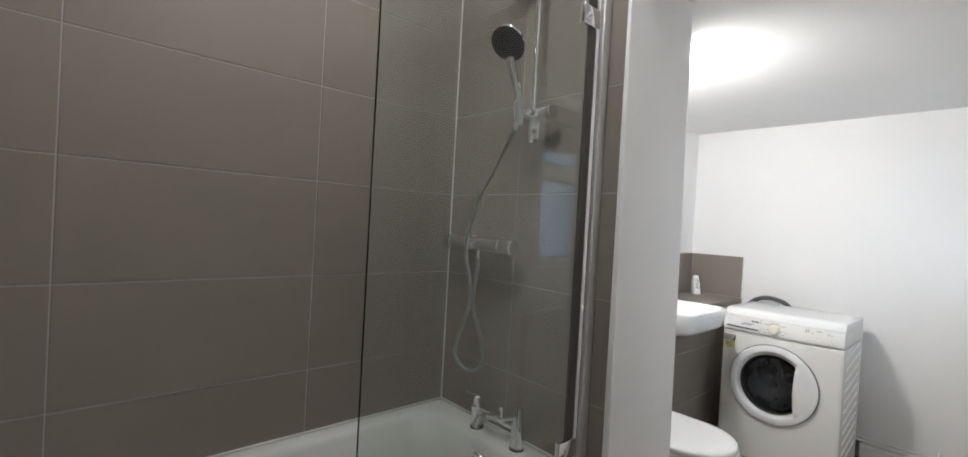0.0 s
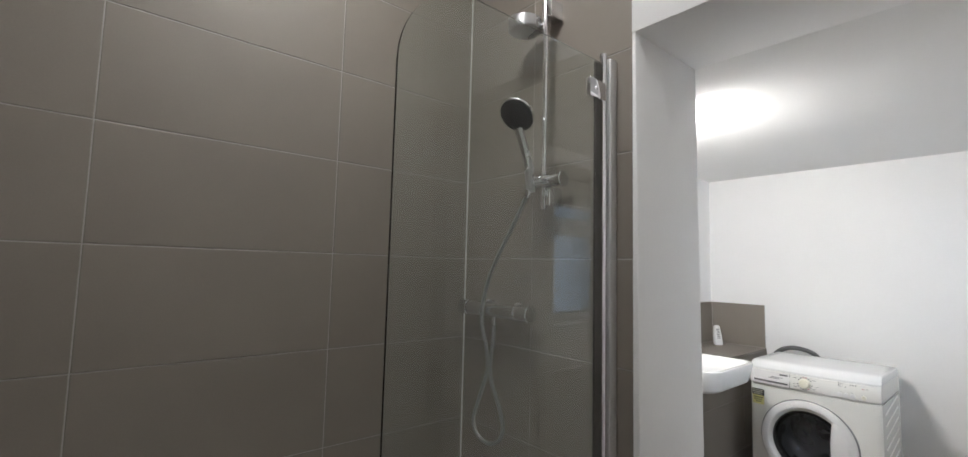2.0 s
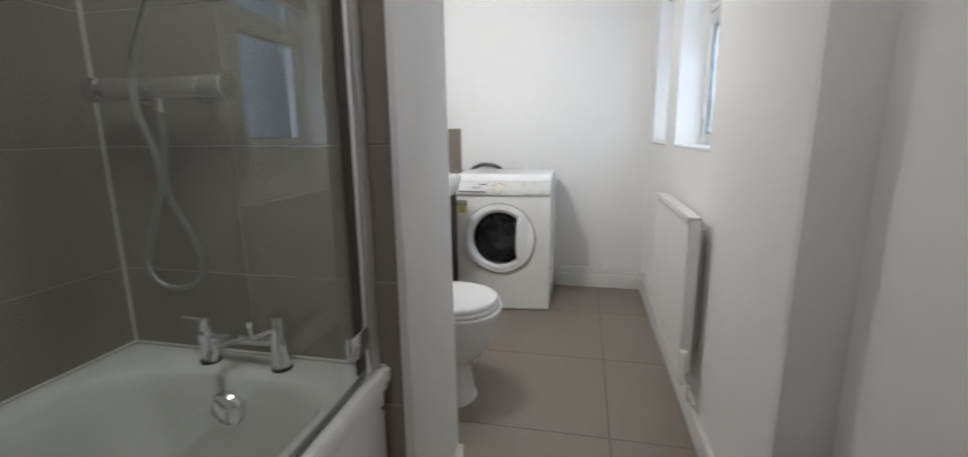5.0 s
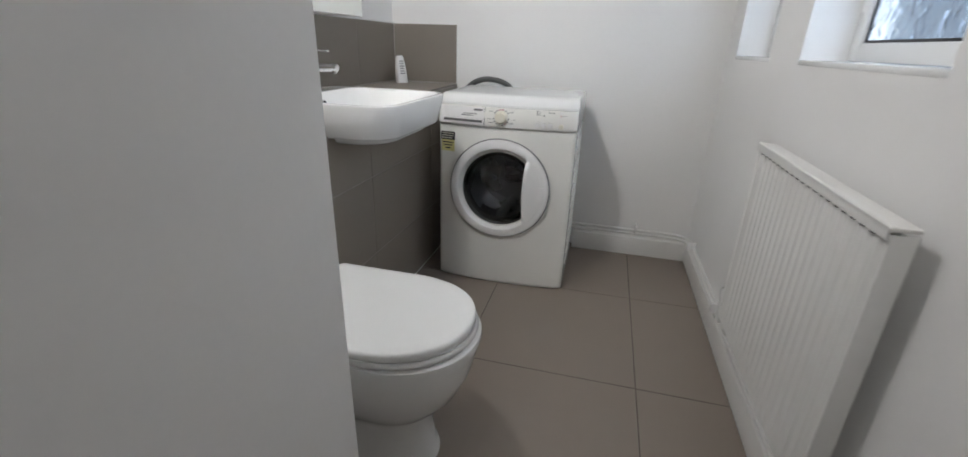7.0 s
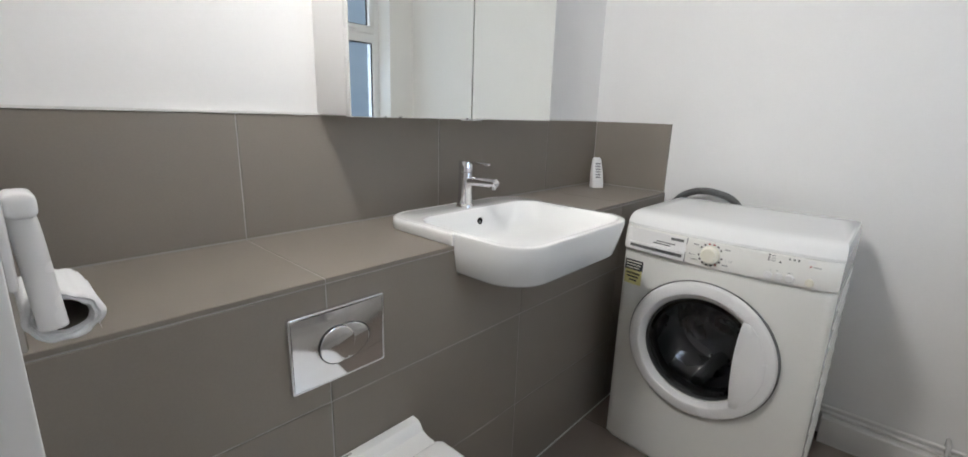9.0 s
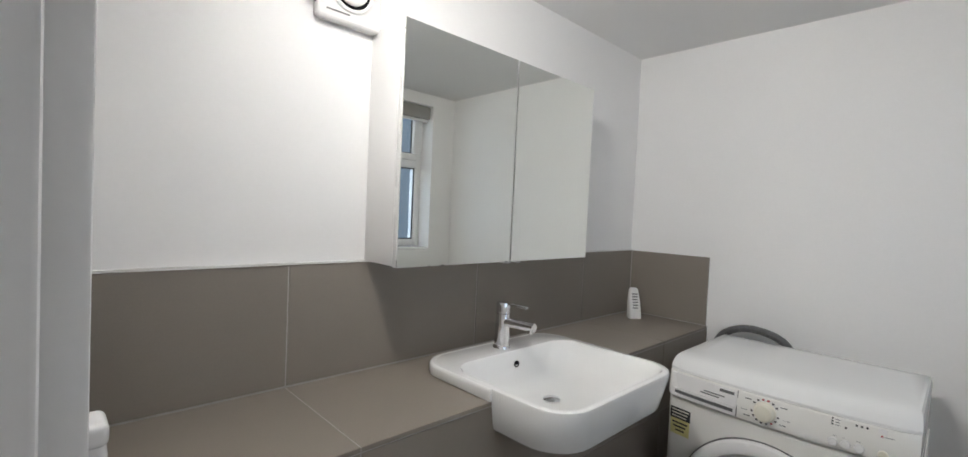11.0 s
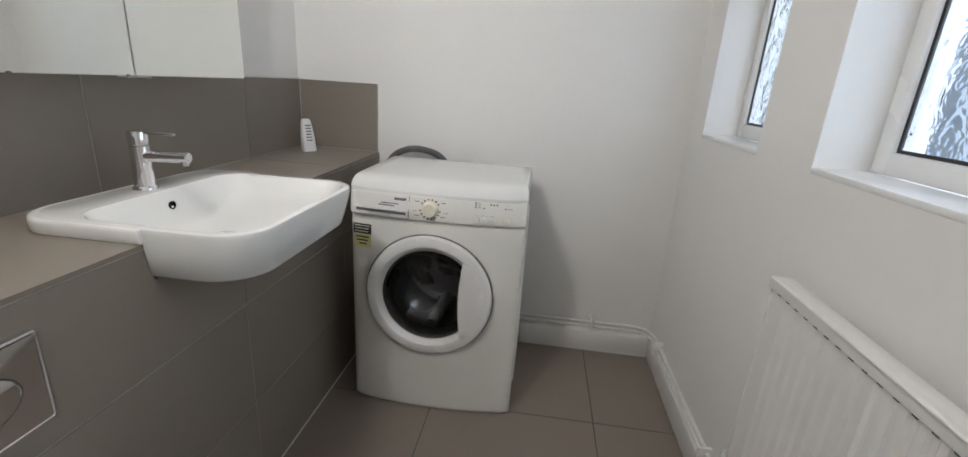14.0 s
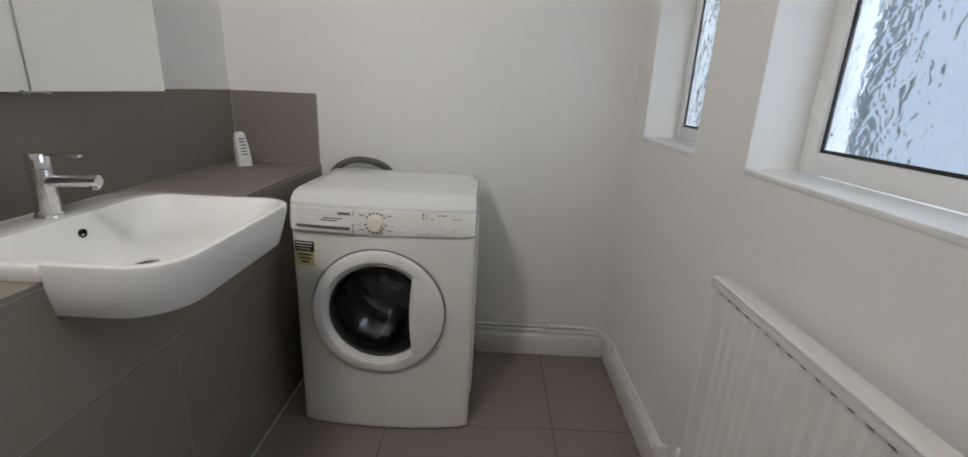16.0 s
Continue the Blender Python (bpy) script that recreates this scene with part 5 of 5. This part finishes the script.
cut_tile(ledge, [(LEDGE_X, y, z) for y, z in ((0.7915, 0.5825), (1.3965, 0.5825), (1.3965, 0.764), (1.136, 0.764), (1.136, FZ - 0.0015), (0.7915, FZ - 0.0015))], (1, 0, 0), TILE)
cut_tile(ledge, [(LEDGE_X, y, z) for y, z in ((1.3995, 0.5825), (2.0045, 0.5825), (2.0045, FZ - 0.0015), (1.632, FZ - 0.0015), (1.632, 0.764), (1.3995, 0.764))], (1, 0, 0), TILE)
LEDGE_CUTS = [REAR + 0.001, 0.790, 1.398, 2.006, END - 0.011]
tiles(ledge, (0, 0, LEDGE_Z), (1, 0, 0), (0, 1, 0), [-0.078, LEDGE_X + 0.0015], LEDGE_CUTS[:2], TILE)
tiles(ledge, (0, 0, LEDGE_Z), (1, 0, 0), (0, 1, 0), [-0.078, LEDGE_X + 0.0015], LEDGE_CUTS[3:], TILE)
cut_tile(ledge, [(x, y, LEDGE_Z) for x, y in ((-0.0765, 0.7915), (LEDGE_X, 0.7915), (LEDGE_X, 1.136), (0.035, 1.136), (0.035, 1.3965), (-0.0765, 1.3965))], (0, 0, 1), TILE)
cut_tile(ledge, [(x, y, LEDGE_Z) for x, y in ((-0.0765, 1.3995), (0.035, 1.3995), (0.035, 1.632), (LEDGE_X, 1.632), (LEDGE_X, 2.0045), (-0.0765, 2.0045))], (0, 0, 1), TILE)
tiles(splash, (-0.078, 0, 0), (0, 1, 0), (0, 0, 1), LEDGE_CUTS, [LEDGE_Z + 0.002, SPLASH_Z], TILE)
tiles(splash_end, (0, END - 0.010, 0), (1, 0, 0), (0, 0, 1), [-0.077, LEDGE_X - 0.005], [LEDGE_Z + 0.002, SPLASH_Z], TILE)
tiles(splash_near, (0, REAR + 0.010, 0), (0, 0, 1), (1, 0, 0), [LEDGE_Z + 0.002, SPLASH_Z], [-0.077, LEDGE_X - 0.005], TILE)
tiles(floor, (0, 0, 0), (1, 0, 0), (0, 1, 0), [-0.1, 0.078, 0.681, 1.284, 1.70], [BACK, -1.21, -0.60, 0.01, 0.622, 1.236, 1.851, END - 0.002], FLOOR_TILE, name="floor_tile")
